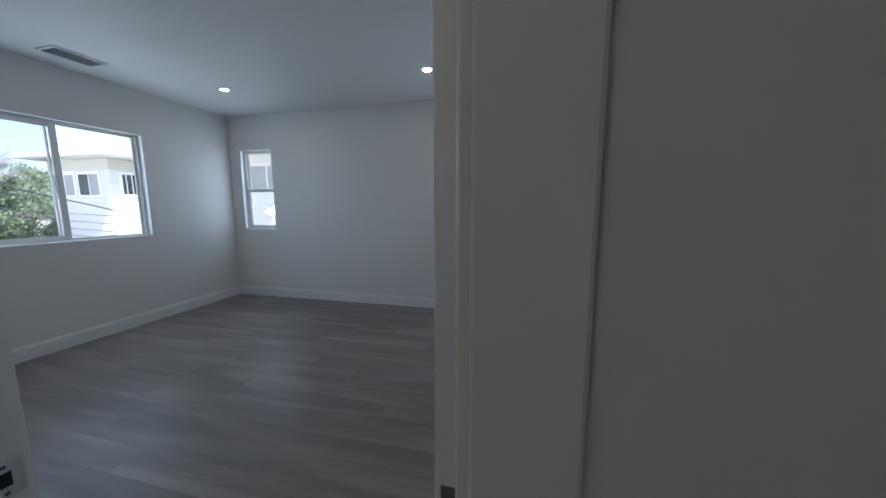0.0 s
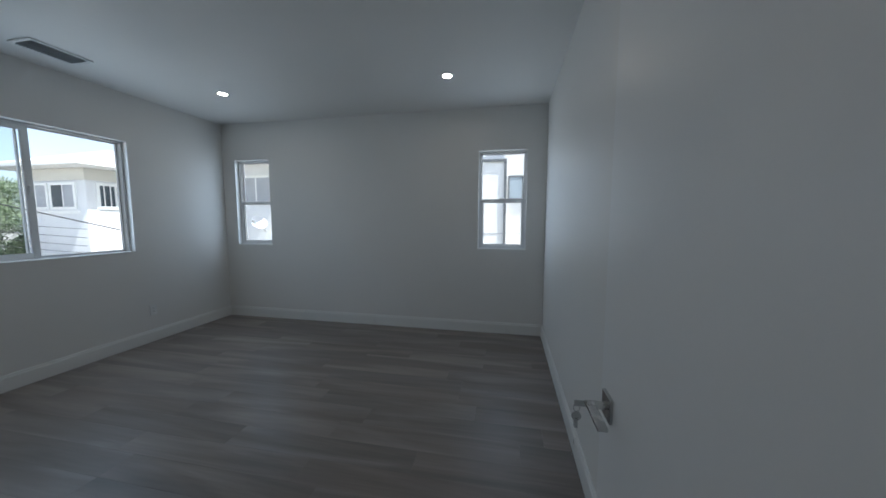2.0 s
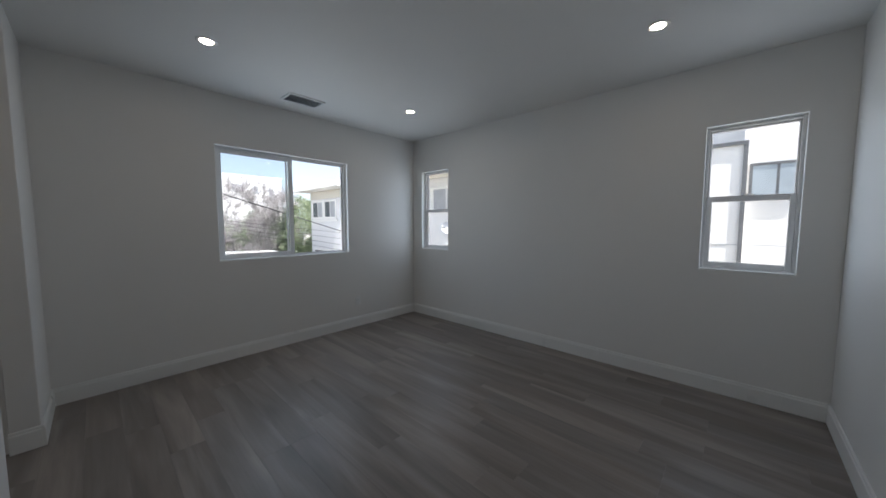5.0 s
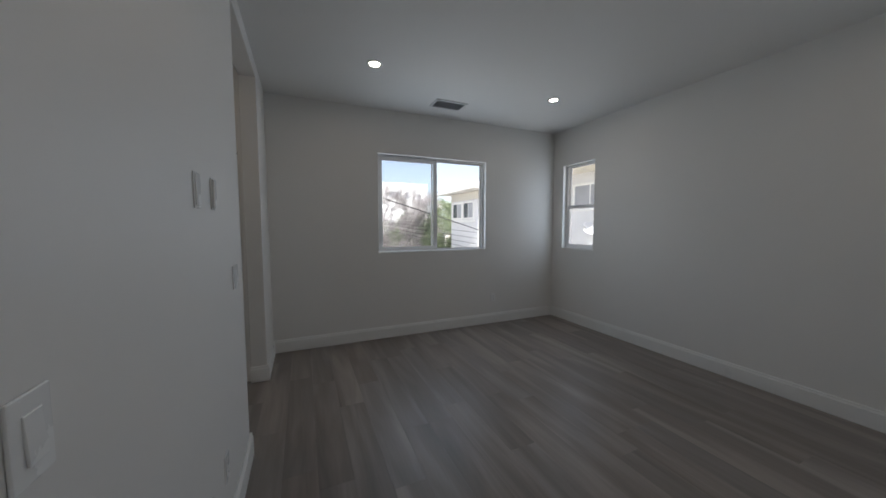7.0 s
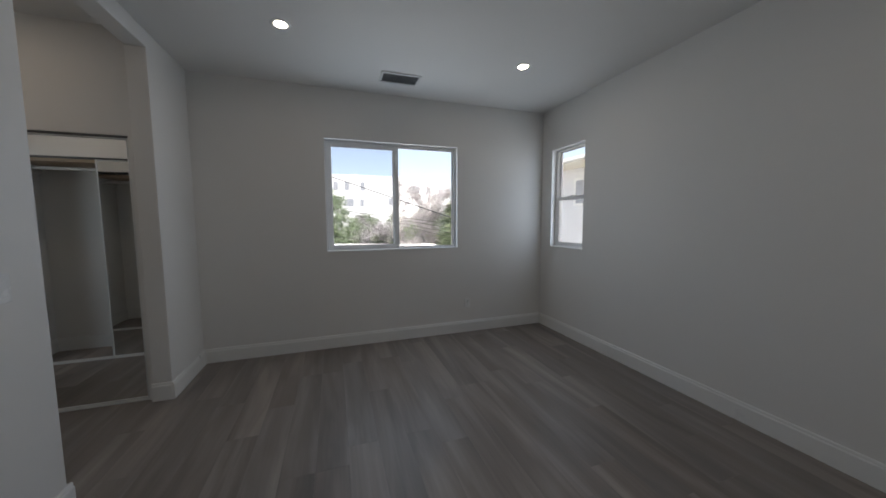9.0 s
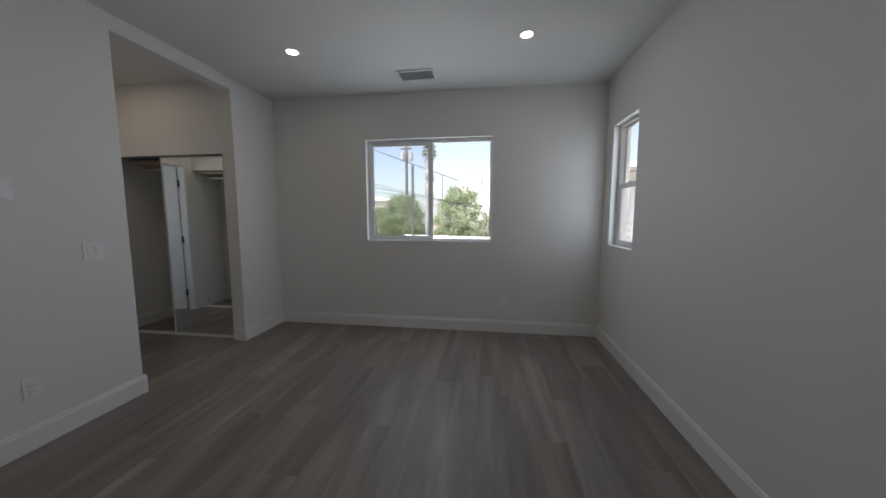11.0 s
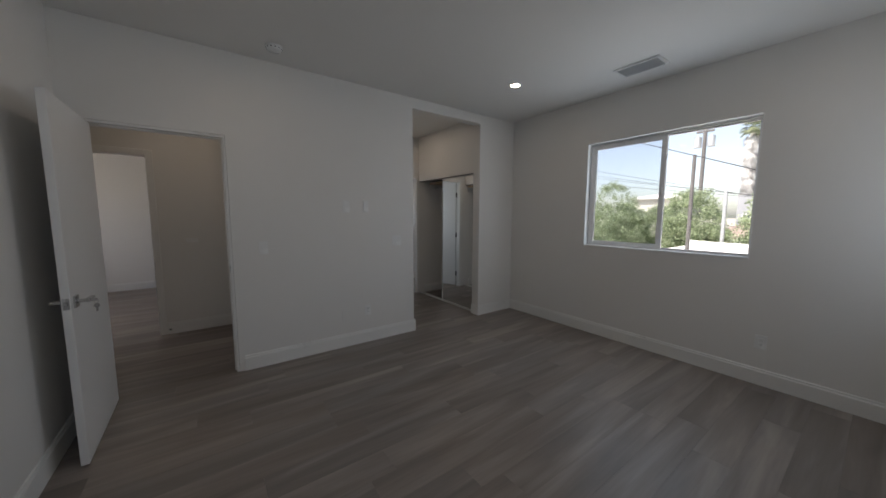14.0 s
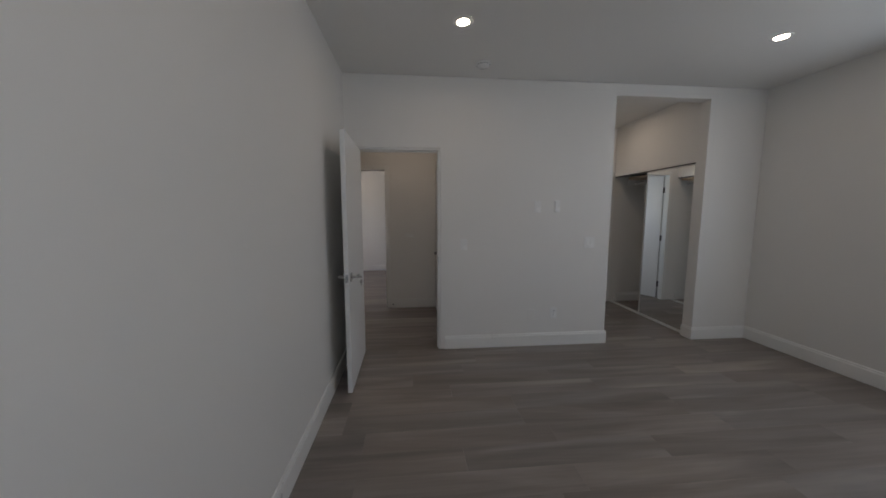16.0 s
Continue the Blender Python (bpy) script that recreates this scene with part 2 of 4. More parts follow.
def wall_bm(axis, w0, w1, a0, a1, z0, z1, holes=()):
    """A wall between w0 and w1 across, a0 to a1 along, z0 to z1 up, with holes (a, b, z, z) cut through."""
    us = sorted({a0, a1, *[h[0] for h in holes], *[h[1] for h in holes]})
    zs = sorted({z0, z1, *[h[2] for h in holes], *[h[3] for h in holes]})
    bm, seen = bmesh.new(), {}

    def v(w, u, z):
        key = (round(w, 5), round(u, 5), round(z, 5))
        if key not in seen:
            seen[key] = bm.verts.new((w, u, z) if axis == "x" else (u, w, z))
        return seen[key]

    def full(i, j):
        if not (0 <= i < len(us) - 1 and 0 <= j < len(zs) - 1):
            return False
        u, z = (us[i] + us[i + 1]) / 2, (zs[j] + zs[j + 1]) / 2
        return not any(h[0] < u < h[1] and h[2] < z < h[3] for h in holes)
    for i in range(len(us) - 1):
        for j in range(len(zs) - 1):
            if not full(i, j):
                continue
            u, U, z, Z = us[i], us[i + 1], zs[j], zs[j + 1]
            for w in (w0, w1):
                bm.faces.new((v(w, u, z), v(w, U, z), v(w, U, Z), v(w, u, Z)))
            for di, dj, p, q in ((-1, 0, (u, z), (u, Z)), (1, 0, (U, z), (U, Z)), (0, -1, (u, z), (U, z)), (0, 1, (u, Z), (U, Z))):
                if not full(i + di, j + dj):
                    bm.faces.new((v(w0, *p), v(w1, *p), v(w1, *q), v(w0, *q)))
    return bm


def wall(name, axis, w0, w1, a0, a1, z0, z1, holes=(), mat=None, label="smooth off-white painted plaster wall", bevel=0.004):
    ob = solid(name, wall_bm(axis, w0, w1, a0, a1, z0, z1, holes), mat or PAINT, label, "wall")
    if bevel:
        mod = ob.modifiers.new("edge", "BEVEL")
        mod.width, mod.segments, mod.limit_method = bevel, 2, "ANGLE"
    return ob


# ---- the rooms ----
XW, XE, YS, YN, H = -4.212, 0.240, 0.560, 4.390, 2.745
YH = 0.430
W_Y0, W_Y1, W_Z0, W_Z1 = 1.722, 3.202, 1.050, 2.238
N1_X0, N1_X1, N2_X0, N2_X1, N_Z0, N_Z1 = -4.013, -3.463, -0.549, 0.019, 1.047, 2.240
D_X0, D_X1, D_Z = -0.670, 0.142, 2.045
C_X0, C_X1, C_Z = -3.555, -2.507, 2.625
T = 0.17

wall("wall_west", "x", XW - T, XW, -3.2, YN + T, -0.3, H + 0.3, [(W_Y0, W_Y1, W_Z0, W_Z1), (-2.3, -1.6, 1.2, 2.1)])
wall("wall_north", "y", YN, YN + T, XW, XE, -0.3, H + 0.3, [(N1_X0, N1_X1, N_Z0, N_Z1), (N2_X0, N2_X1, N_Z0, N_Z1)])
wall("wall_east", "x", XE, XE + T, YS - 0.02, YN + T, -0.3, H + 0.3)
wall("wall_south", "y", YH, YS, XW, 2.3, 0.0, H, [(D_X0 - 0.018, D_X1 + 0.018, -0.01, D_Z + 0.018), (C_X0, C_X1, -0.01, C_Z)], label="off-white painted wall with a doorway and a closet opening", bevel=0.006)
wall("wall_hall_west", "x", -0.88, -0.745, -1.0, YH - 0.002, 0.0, H, [(-0.425, 0.424, -0.01, 2.06)])
wall("wall_hall_south", "y", -1.12, -1.0, -2.0, 2.3, 0.0, H, [(-0.005, 0.80, -0.01, 2.05)])
wall("wall_hall_east", "x", 2.3, 2.45, -4.3, YS, -0.3, H + 0.3, [(-3.6, -1.8, 0.9, 2.2)])
wall("wall_far_room_south", "y", -4.45, -4.3, -2.0, 2.45, -0.3, H + 0.3, label="pale painted far wall of the room across the hall")
wall("wall_far_room_west", "x", -2.1, -2.0, -4.3, YH - 0.002, 0.0, H)
wall("wall_closet_west_front", "x", -3.685, -3.585, -1.06, YH - 0.002, 0.0, H, [(-1.0599, 0.398, -0.01, 2.0)], label="off-white wall over the mirrored closet doors")
wall("wall_closet_east_front", "x", -2.56, -2.46, -1.06, YH - 0.002, 0.0, H, [(-1.0599, 0.398, -0.01, 2.0)])
wall("wall_closet_south", "y", -1.13, -1.06, XW, -2.101, 0.0, H, [(-3.545, -2.690, -0.01, 2.05)], label="off-white wall with a narrow inner doorway")
wall("wall_bath_south", "y", -3.2, -3.05, XW - T, -2.101, -0.3, H + 0.3)

solid("ceiling", boxes((XW - T, 2.45, -4.45, YN + T, H + 0.001, H + 0.30)), CEIL, "smooth white painted ceiling", "ceiling")


# planked floor: underlay first, the planks come last
solid("floor", boxes((XW - 0.05, 2.35, -4.35, YN + 0.05, -0.30, -0.012)), UNDER, "grey-brown wood-look plank floor", "floor")


def baseboard(a, b, normal):
    """A board with an eased top edge along the wall from a to b, standing out along normal."""
    a, b, nrm = Vector((*a, 0)), Vector((*b, 0)), Vector((*normal, 0))
    prof = [(0.0, 0.001), (0.016, 0.001), (0.016, 0.112), (0.0145, 0.118), (0.011, 0.121), (0.0105, 0.134), (0.007, 0.139), (0.0, 0.139)]
    bm = bmesh.new()
    rows = [[bm.verts.new(p + nrm * d + Vector((0, 0, z))) for d, z in prof] for p in (a, b)]
    for i in range(len(prof)):
        j = (i + 1) % len(prof)
        bm.faces.new((rows[0][i], rows[0][j], rows[1][j], rows[1][i]))
    bm.faces.new(rows[0]), bm.faces.new(rows[1])
    return solid("baseboard", bm, TRIM, "white painted baseboard with an eased top edge", "baseboard")


baseboard((XW + 0.001, YS), (XW + 0.001, YN), (1, 0))
baseboard((XW + 0.017, YN - 0.001), (XE - 0.017, YN - 0.001), (0, -1))
baseboard((XE - 0.001, YS), (XE - 0.001, YN), (-1, 0))
baseboard((C_X1 - 0.014, YS + 0.001), (D_X0 - 0.065, YS + 0.001), (0, 1))
baseboard((XW + 0.017, YS + 0.001), (C_X0 + 0.014, YS + 0.001), (0, 1))
baseboard((C_X0 + 0.001, YH), (C_X0 + 0.001, YS + 0.001), (1, 0))
baseboard((C_X1 - 0.001, YH), (C_X1 - 0.001, YS + 0.001), (-1, 0))
baseboard((-0.744, -0.999), (-0.075, -0.999), (0, 1))
baseboard((0.245, YH - 0.001), (2.3, YH - 0.001), (0, -1))
baseboard((-2.0, -4.299), (2.3, -4.299), (0, 1))
baseboard((XW + 0.001, -1.059), (-3.69, -1.059), (0, 1))
baseboard((XW + 0.001, -1.059), (XW + 0.001, YH), (1, 0))
baseboard((-2.11, -1.059), (-2.11, YH), (-1, 0))
baseboard((-2.11, -1.059), (-2.46, -1.059), (0, 1))


# ---- windows ----
def frame_bm(u0, u1, z0, z1, w0, w1, bar, axis):
    bm = bmesh.new()
    for a, b, c, d in ((u0, u0 + bar, z0, z1), (u1 - bar, u1, z0, z1), (u0 + bar, u1 - bar, z0, z0 + bar), (u0 + bar, u1 - bar, z1 - bar, z1)):
        if axis == "x":
            box(bm, w0, w1, a, b, c, d, bevel=0.003)
        else:
            box(bm, a, b, w0, w1, c, d, bevel=0.003)
    return bm


def pane_bm(u0, u1, z0, z1, w, axis):
    return boxes((w - 0.002, w + 0.002, u0, u1, z0, z1) if axis == "x" else (u0, u1, w - 0.002, w + 0.002, z0, z1))


def pane(bm, parent):
    p = part("pane", bm, GLASS, parent)
    p.visible_shadow = False
    return p


# sliding window of the west wall; inwards is +x
win = thing("window_1", "white vinyl sliding window with two panes", "window", kind="structure")
wx = XW - 0.065
part("window_frame", frame_bm(W_Y0, W_Y1, W_Z0, W_Z1, wx - 0.09, wx, 0.017, "x"), VINYL, win)
mid = 2.476
s = part("sash", frame_bm(W_Y0 + 0.018, mid + 0.034, W_Z0 + 0.018, W_Z1 - 0.018, wx - 0.040, wx - 0.008, 0.046, "x"), VINYL, win, "sliding sash")
pane(pane_bm(W_Y0 + 0.063, mid - 0.011, W_Z0 + 0.063, W_Z1 - 0.063, wx - 0.024, "x"), s)
part("latch", boxes((wx - 0.008, wx + 0.012, mid - 0.002, mid + 0.018, 1.62, 1.70), bevel=0.003), VINYL, s, "small white latch")
part("glazing_bead", frame_bm(W_Y0 + 0.058, mid - 0.006, W_Z0 + 0.058, W_Z1 - 0.058, wx - 0.0205, wx - 0.013, 0.009, "x"), VINYL, s)
s = part("sash", frame_bm(mid - 0.028, W_Y1 - 0.018, W_Z0 + 0.018, W_Z1 - 0.018, wx - 0.074, wx - 0.046, 0.012, "x"), VINYL, win, "fixed sash")
pane(pane_bm(mid - 0.017, W_Y1 - 0.029, W_Z0 + 0.029, W_Z1 - 0.029, wx - 0.060, "x"), s)
sc = part("insect_screen", frame_bm(W_Y0 + 0.018, mid, W_Z0 + 0.018, W_Z1 - 0.018, wx - 0.088, wx - 0.078, 0.016, "x"), VINYL, win, "thin frame of the insect screen")
part("mesh", boxes((wx - 0.0836, wx - 0.0830, W_Y0 + 0.033, mid - 0.015, W_Z0 + 0.033, W_Z1 - 0.033)), MESH, sc, "fine grey insect mesh")
part("window_sill", boxes((wx + 0.001, XW + 0.005, W_Y0 + 0.001, W_Y1 - 0.001, W_Z0 + 0.0005, W_Z0 + 0.012), bevel=0.004), TRIM, win)


def hung_window(name, x0, x1):
    w = thing(name, "narrow white vinyl single-hung window with two panes", "window", group="narrow north windows", kind="structure")
    wy = YN + 0.065
    part("window_frame", frame_bm(x0, x1, N_Z0, N_Z1, wy, wy + 0.09, 0.020, "y"), VINYL, w)
    zm = 1.646
    up = part("sash", frame_bm(x0 + 0.021, x1 - 0.021, zm - 0.018, N_Z1 - 0.021, wy + 0.048, wy + 0.076, 0.011, "y"), VINYL, w, "fixed upper sash")
    pane(pane_bm(x0 + 0.031, x1 - 0.031, zm - 0.008, N_Z1 - 0.031, wy + 0.062, "y"), up)
    bm = bmesh.new()
    for a, b, c, d in ((x0 + 0.021, x0 + 0.056, N_Z0 + 0.021, zm + 0.020), (x1 - 0.056, x1 - 0.021, N_Z0 + 0.021, zm + 0.020), (x0 + 0.056, x1 - 0.056, N_Z0 + 0.021, N_Z0 + 0.066), (x0 + 0.056, x1 - 0.056, zm - 0.026, zm + 0.020)):
        box(bm, a, b, wy + 0.008, wy + 0.040, c, d, bevel=0.003)
    lo = part("sash", bm, VINYL, w, "sliding lower sash")
    pane(pane_bm(x0 + 0.055, x1 - 0.055, N_Z0 + 0.065, zm - 0.025, wy + 0.024, "y"), lo)
    part("latch", boxes(((x0 + x1) / 2 - 0.03, (x0 + x1) / 2 + 0.03, wy - 0.004, wy + 0.012, zm + 0.010, zm + 0.030), bevel=0.003), VINYL, lo, "small white latch")
    part("window_sill", boxes((x0 + 0.001, x1 - 0.001, YN - 0.005, wy - 0.001, N_Z0 + 0.0005, N_Z0 + 0.012), bevel=0.004), TRIM, w)
    return w


hung_window("window_2", N1_X0, N1_X1)
hung_window("window_3", N2_X0, N2_X1)

skylight("sky_west", (XW - 0.045, (W_Y0 + W_Y1) / 2, (W_Z0 + W_Z1) / 2), (0, (W_Y0 + W_Y1) / 2, (W_Z0 + W_Z1) / 2), W_Y1 - W_Y0 - 0.04, 1.14, 3.2, (0.66, 0.83, 1.0))
for a, b in ((N1_X0, N1_X1), (N2_X0, N2_X1)):
    skylight("sky_north", ((a + b) / 2, YN + 0.045, 1.644), ((a + b) / 2, 0, 1.644), b - a - 0.04, 1.12, 1.2, (0.64, 0.81, 1.0))
skylight("sky_far_room", (2.32, -2.7, 1.55), (0, -2.7, 1.0), 1.6, 1.2, 1.1)
skylight("sky_bath", (XW - 0.02, -1.95, 1.65), (-2.5, -1.95, 1.2), 0.6, 0.8, 2.3)


# ---- doors ----
def trim_board(items, label="white painted door casing", name="trim"):
    return solid(name, boxes(*items, bevel=0.004), TRIM, label, "trim")


# jambs, stops and casings of the bedroom doorway
e = 0.018
jamb = thing("door_frame", "white painted wooden door frame", "door frame", kind="structure")
part("jamb", boxes((D_X0 - e + 0.001, D_X0, YH - 0.004, YS - 0.003, 0.0, D_Z), bevel=0.002), TRIM, jamb)
part("jamb", boxes((D_X1, D_X1 + e - 0.001, YH - 0.004, YS - 0.003, 0.0, D_Z), bevel=0.002), TRIM, jamb)
part("head", boxes((D_X0 - e + 0.001, D_X1 + e - 0.001, YH - 0.004, YS - 0.003, D_Z, D_Z + e - 0.001), bevel=0.002), TRIM, jamb)
part("stop", boxes((D_X0, D_X0 + 0.011, YH + 0.045, YH + 0.083, 0.0, D_Z), bevel=0.003), TRIM, jamb)
part("stop", boxes((D_X1 - 0.011, D_X1, YH + 0.045, YH + 0.083, 0.0, D_Z), bevel=0.003), TRIM, jamb)
part("stop", boxes((D_X0 + 0.011, D_X1 - 0.011, YH + 0.045, YH + 0.083, D_Z - 0.011, D_Z), bevel=0.003), TRIM, jamb)
strike = part("strike_plate", boxes((D_X0 + 0.0002, D_X0 + 0.002, 0.500, 0.545, 0.905, 0.972), bevel=0.0006), CHROME, jamb, "nickel strike plate")
part("latch_hole", boxes((D_X0 + 0.0021, D_X0 + 0.0026, 0.512, 0.530, 0.926, 0.952)), SLOT, strike)
part("screw", boxes((D_X0 + 0.002, D_X0 + 0.0028, 0.519, 0.525, 0.911, 0.917), (D_X0 + 0.002, D_X0 + 0.0028, 0.519, 0.525, 0.960, 0.966), bevel=0.0004), STEEL, strike)


def casing(axis, side, u0, u1, z, face, width=0.057):
    """Three-sided flat casing round an opening, on the face of the wall at 'face', standing out along side."""
    g = 0.006
    out = sorted((face + side * 0.0005, face + side * 0.016))
    runs = ((u0 - g - width, u0 - g, 0.0, z + g + width), (u1 + g, u1 + g + width, 0.0, z + g + width), (u0 - g, u1 + g, z + g, z + g + width))
    items = [((out[0], out[1], a, b, c, d) if axis == "x" else (a, b, out[0], out[1], c, d)) for a, b, c, d in runs]
    return trim_board(items)


trim_board([(D_X1 + 0.008, D_X1 + 0.086, YH - 0.007, YH - 0.0005, 0.0, D_Z + 0.08), (D_X0 - 0.055, D_X0 - 0.006, YH - 0.017, YH - 0.0005, 0.0, D_Z + 0.08), (D_X0 - 0.006, D_X1 + 0.008, YH - 0.017, YH - 0.0005, D_Z + 0.006, D_Z + 0.08)])
casing("y", 1, -0.005, 0.80, 2.05, -1.0, 0.06)
trim_board([(-0.7445, -0.728, -0.478, -0.420, 0.0, 2.12), (-0.7445, -0.728, -0.420, 0.410, 2.062, 2.12)])
casing("y", 1, -3.525, -2.710, 2.03, -1.06, 0.05)


def hinge(parent, x, y, z, mat=CHROME, turn=0.0):
    bm = bmesh.new()
    for k in range(5):
        cyl(bm, (0, 0, -0.045 + k * 0.018), (0, 0, -0.0285 + k * 0.018), 0.0065, n=12)
    cyl(bm, (0, 0, 0.045), (0, 0, 0.050), 0.005, 0.002, n=12)
    box(bm, 0.0, 0.030, -0.0015, 0.0, -0.045, 0.045)
    box(bm, -0.0015, 0.0, 0.0, 0.030, -0.045, 0.045)
    h = part("hinge", bm, mat, parent, "small metal butt hinge")
    h.matrix_basis = pose(x, y, z, 0, 0, turn)
    return h


def lever(parent, side, x, y, z, toward, key=False, metal=None):
    """A square plate with a flat lever; side is the way it stands out, toward the way the lever points."""
    metal = metal or CHROME
    rose = part("handle_plate", boxes((x, x + side * 0.009, y - 0.0325, y + 0.0325, z - 0.0325, z + 0.0325) if side > 0 else (x + side * 0.009, x, y - 0.0325, y + 0.0325, z - 0.0325, z + 0.0325), bevel=0.002), metal, parent, "square metal handle plate")
    bm = bmesh.new()
    cyl(bm, (x + side * 0.008, y, z), (x + side * 0.055, y, z), 0.0105, n=20)
    a, b = sorted((x + side * 0.034, x + side * 0.058))
    c, d = sorted((y - toward * 0.014, y + toward * 0.108))
    box(bm, a, b, c, d, z - 0.005, z + 0.005, bevel=0.002)
    part("lever", bm, metal, rose, "flat metal lever")
    if key:
        bm = bmesh.new()
        box(bm, x + side * 0.086, x + side * 0.055, y - 0.0012, y + 0.0012, z - 0.008, z + 0.008) if side < 0 else None
        ring = [(x + side * 0.080 + 0.008 * math.cos(t), y, z - 0.012 + 0.012 * math.sin(t)) for t in [i * math.pi / 8 for i in range(16)]]
        for p, q in zip(ring, ring[1:] + ring[:1]):
            cyl(bm, p, q, 0.0009, n=6)
        xx = x + side * 0.080
        cyl(bm, (xx, y - 0.001, z - 0.036), (xx, y + 0.001, z - 0.036), 0.0125, n=20)
        box(bm, xx - 0.004, xx + 0.004, y - 0.001, y + 0.001, z - 0.070, z - 0.042)
        for k in range(4):
            box(bm, xx - 0.006, xx - 0.003, y - 0.001, y + 0.001, z - 0.064 + k * 0.005, z - 0.061 + k * 0.005)
        part("keys", bm, CHROME, rose, "two small keys hanging from the lock")
    return rose


# bedroom door, open against the east wall; local: hinge at the origin, leaf along +y, room face at x = 0
LW, LT = 0.792, 0.036
leaf = tagged(new("door_1", to_mesh("door_1", boxes((-LT, 0.0, 0.003, LW, 0.010, 2.032), bevel=0.0025), DOORP)), "white flush bedroom door standing open at right angles", "door", kind="structure")
leaf.matrix_world = pose(0.124, 0.562, 0, 0, 0, 0.85)
lever(leaf, -1, -LT, LW - 0.070, 0.930, -1, key=True)
lever(leaf, 1, 0.0, LW - 0.070, 0.930, -1)
part("latch_plate", boxes((-0.030, -0.006, LW - 0.0005, LW + 0.001, 0.900, 0.960), (-0.024, -0.012, LW, LW + 0.009, 0.920, 0.940), bevel=0.0005), CHROME, leaf, "nickel latch plate on the door edge")
for z in (0.25, 1.02, 1.80):
    hinge(leaf, 0.002, 0.002, z, CHROME, 90)

# closed door of the hall's west wall
d2 = tagged(new("door_2", to_mesh("door_2", boxes((-0.775, -0.739, -0.41, 0.398, 0.010, 2.045), bevel=0.0025), DOORP)), "white flush hall door, closed", "door", kind="structure")
f2 = thing("door_frame", "white painted wooden door frame", "door frame", kind="structure")
part("jamb", boxes((-0.879, -0.744, 0.400, 0.423, 0.0, 2.058), bevel=0.002), TRIM, f2)
part("jamb", boxes((-0.879, -0.744, -0.424, -0.412, 0.0, 2.058), bevel=0.002), TRIM, f2)
part("head", boxes((-0.879, -0.744, -0.412, 0.400, 2.047, 2.058), bevel=0.002), TRIM, f2)
for z in (0.25, 1.02, 1.80):
    hinge(d2, -0.732, 0.402, z, CHROME, 180)
lever(d2, 1, -0.739, -0.325, 0.915, 1, metal=STEEL)

# inner door beyond the closets, standing ajar into the lit room
d3 = tagged(new("door_4", to_mesh("door_4", boxes((-0.812, -0.026, -LT, 0.0, 0.010, 2.032), bevel=0.0025), DOORP)), "white flush inner door standing half open", "door", kind="structure")
d3.matrix_world = pose(-2.705, -1.135, 0, 0, 0, 68)
for z in (0.25, 1.02, 1.80):
    hinge(d3, -0.004, 0.006, z, STEEL, 0)
f3 = thing("door_frame", "white painted wooden door frame", "door frame", kind="structure")
part("jamb", boxes((-2.707, -2.691, -1.132, -1.056, 0.0, 2.035), bevel=0.002), TRIM, f3)
part("jamb", boxes((-3.544, -3.528, -1.132, -1.056, 0.0, 2.035), bevel=0.002), TRIM, f3)
part("head", boxes((-3.544, -2.691, -1.132, -1.056, 2.035, 2.049), bevel=0.002), TRIM, f3)

# door stop on the hall baseboard
ds = thing("door_stop", "small white spring door stop on the hall baseboard", "door stop", at=pose(-0.10, -0.983, 0.055))
bm = bmesh.new()
cyl(bm, (0, 0, 0), (0, 0.004, 0), 0.013)
cyl(bm, (0, 0.004, 0), (0, 0.065, 0), 0.006)
part("rod", bm, CHROME, ds)
bm = bmesh.new()
cyl(bm, (0, 0.065, 0), (0, 0.080, 0), 0.010)
part("rubber_tip", bm, PLASTIC, ds, "white rubber tip")


# ---- closets ----
def closet(name, front, back, way, cover):
    """Sliding mirror doors in tracks, a shelf and a rail; way is +1 where the front faces +x."""
    doors = []
    tr = thing(name + "_track", "white aluminium tracks of the sliding closet doors", "closet track", kind="structure")
    x0, x1 = sorted((front - way * 0.004, front - way * 0.070))
    part("floor_track", boxes((x0, x1, -1.056, 0.397, 0.0, 0.012), bevel=0.002), ALU, tr)
    # Dark metal here stands for the shaded gap over the doors.
    part("head_track", boxes((x0, x1, -1.056, 0.397, 1.986, 1.998), bevel=0.002), STEEL, tr, "thin head track, darkened for the shaded gap above the doors")
    for k, (a, b) in enumerate(cover):
        xm = front - way * (0.022 + 0.034 * k)
        d = thing("closet_door", "sliding mirrored closet door in a thin white frame", "closet door", group="sliding mirror doors")
        part("door_frame", frame_bm(a, b, 0.013, 1.984, xm - 0.011, xm + 0.011, 0.014, "x"), ALU, d)
        part("mirror", boxes((xm - 0.004, xm + 0.004, a + 0.013, b - 0.013, 0.026, 1.971)), MIRROR, d, "silvered mirror")
        doors.append(d)
    sh = thing("closet_shelf", "tan wooden closet shelf on white cleats with a hanging rail", "shelf")
    sx0, sx1 = sorted((back, back + way * 0.40))
    part("shelf", boxes((sx0, sx1, -1.058 + 0.001, 0.428, 1.955, 1.990), bevel=0.002), SHELFW, sh, "tan wooden shelf board")
    part("cleat", boxes((sx0, sx1, -1.0585, -1.040, 1.870, 1.954), bevel=0.002), TRIM, sh)
    part("cleat", boxes((sx0, sx1, 0.411, 0.4275, 1.870, 1.954), bevel=0.002), TRIM, sh)
    xr = back + way * 0.29
    bm = bmesh.new()
    cyl(bm, (xr, -1.0395, 1.905), (xr, 0.4085, 1.905), 0.016, n=20)
    part("rail", bm, TRIM, sh, smooth=True)
    return tr


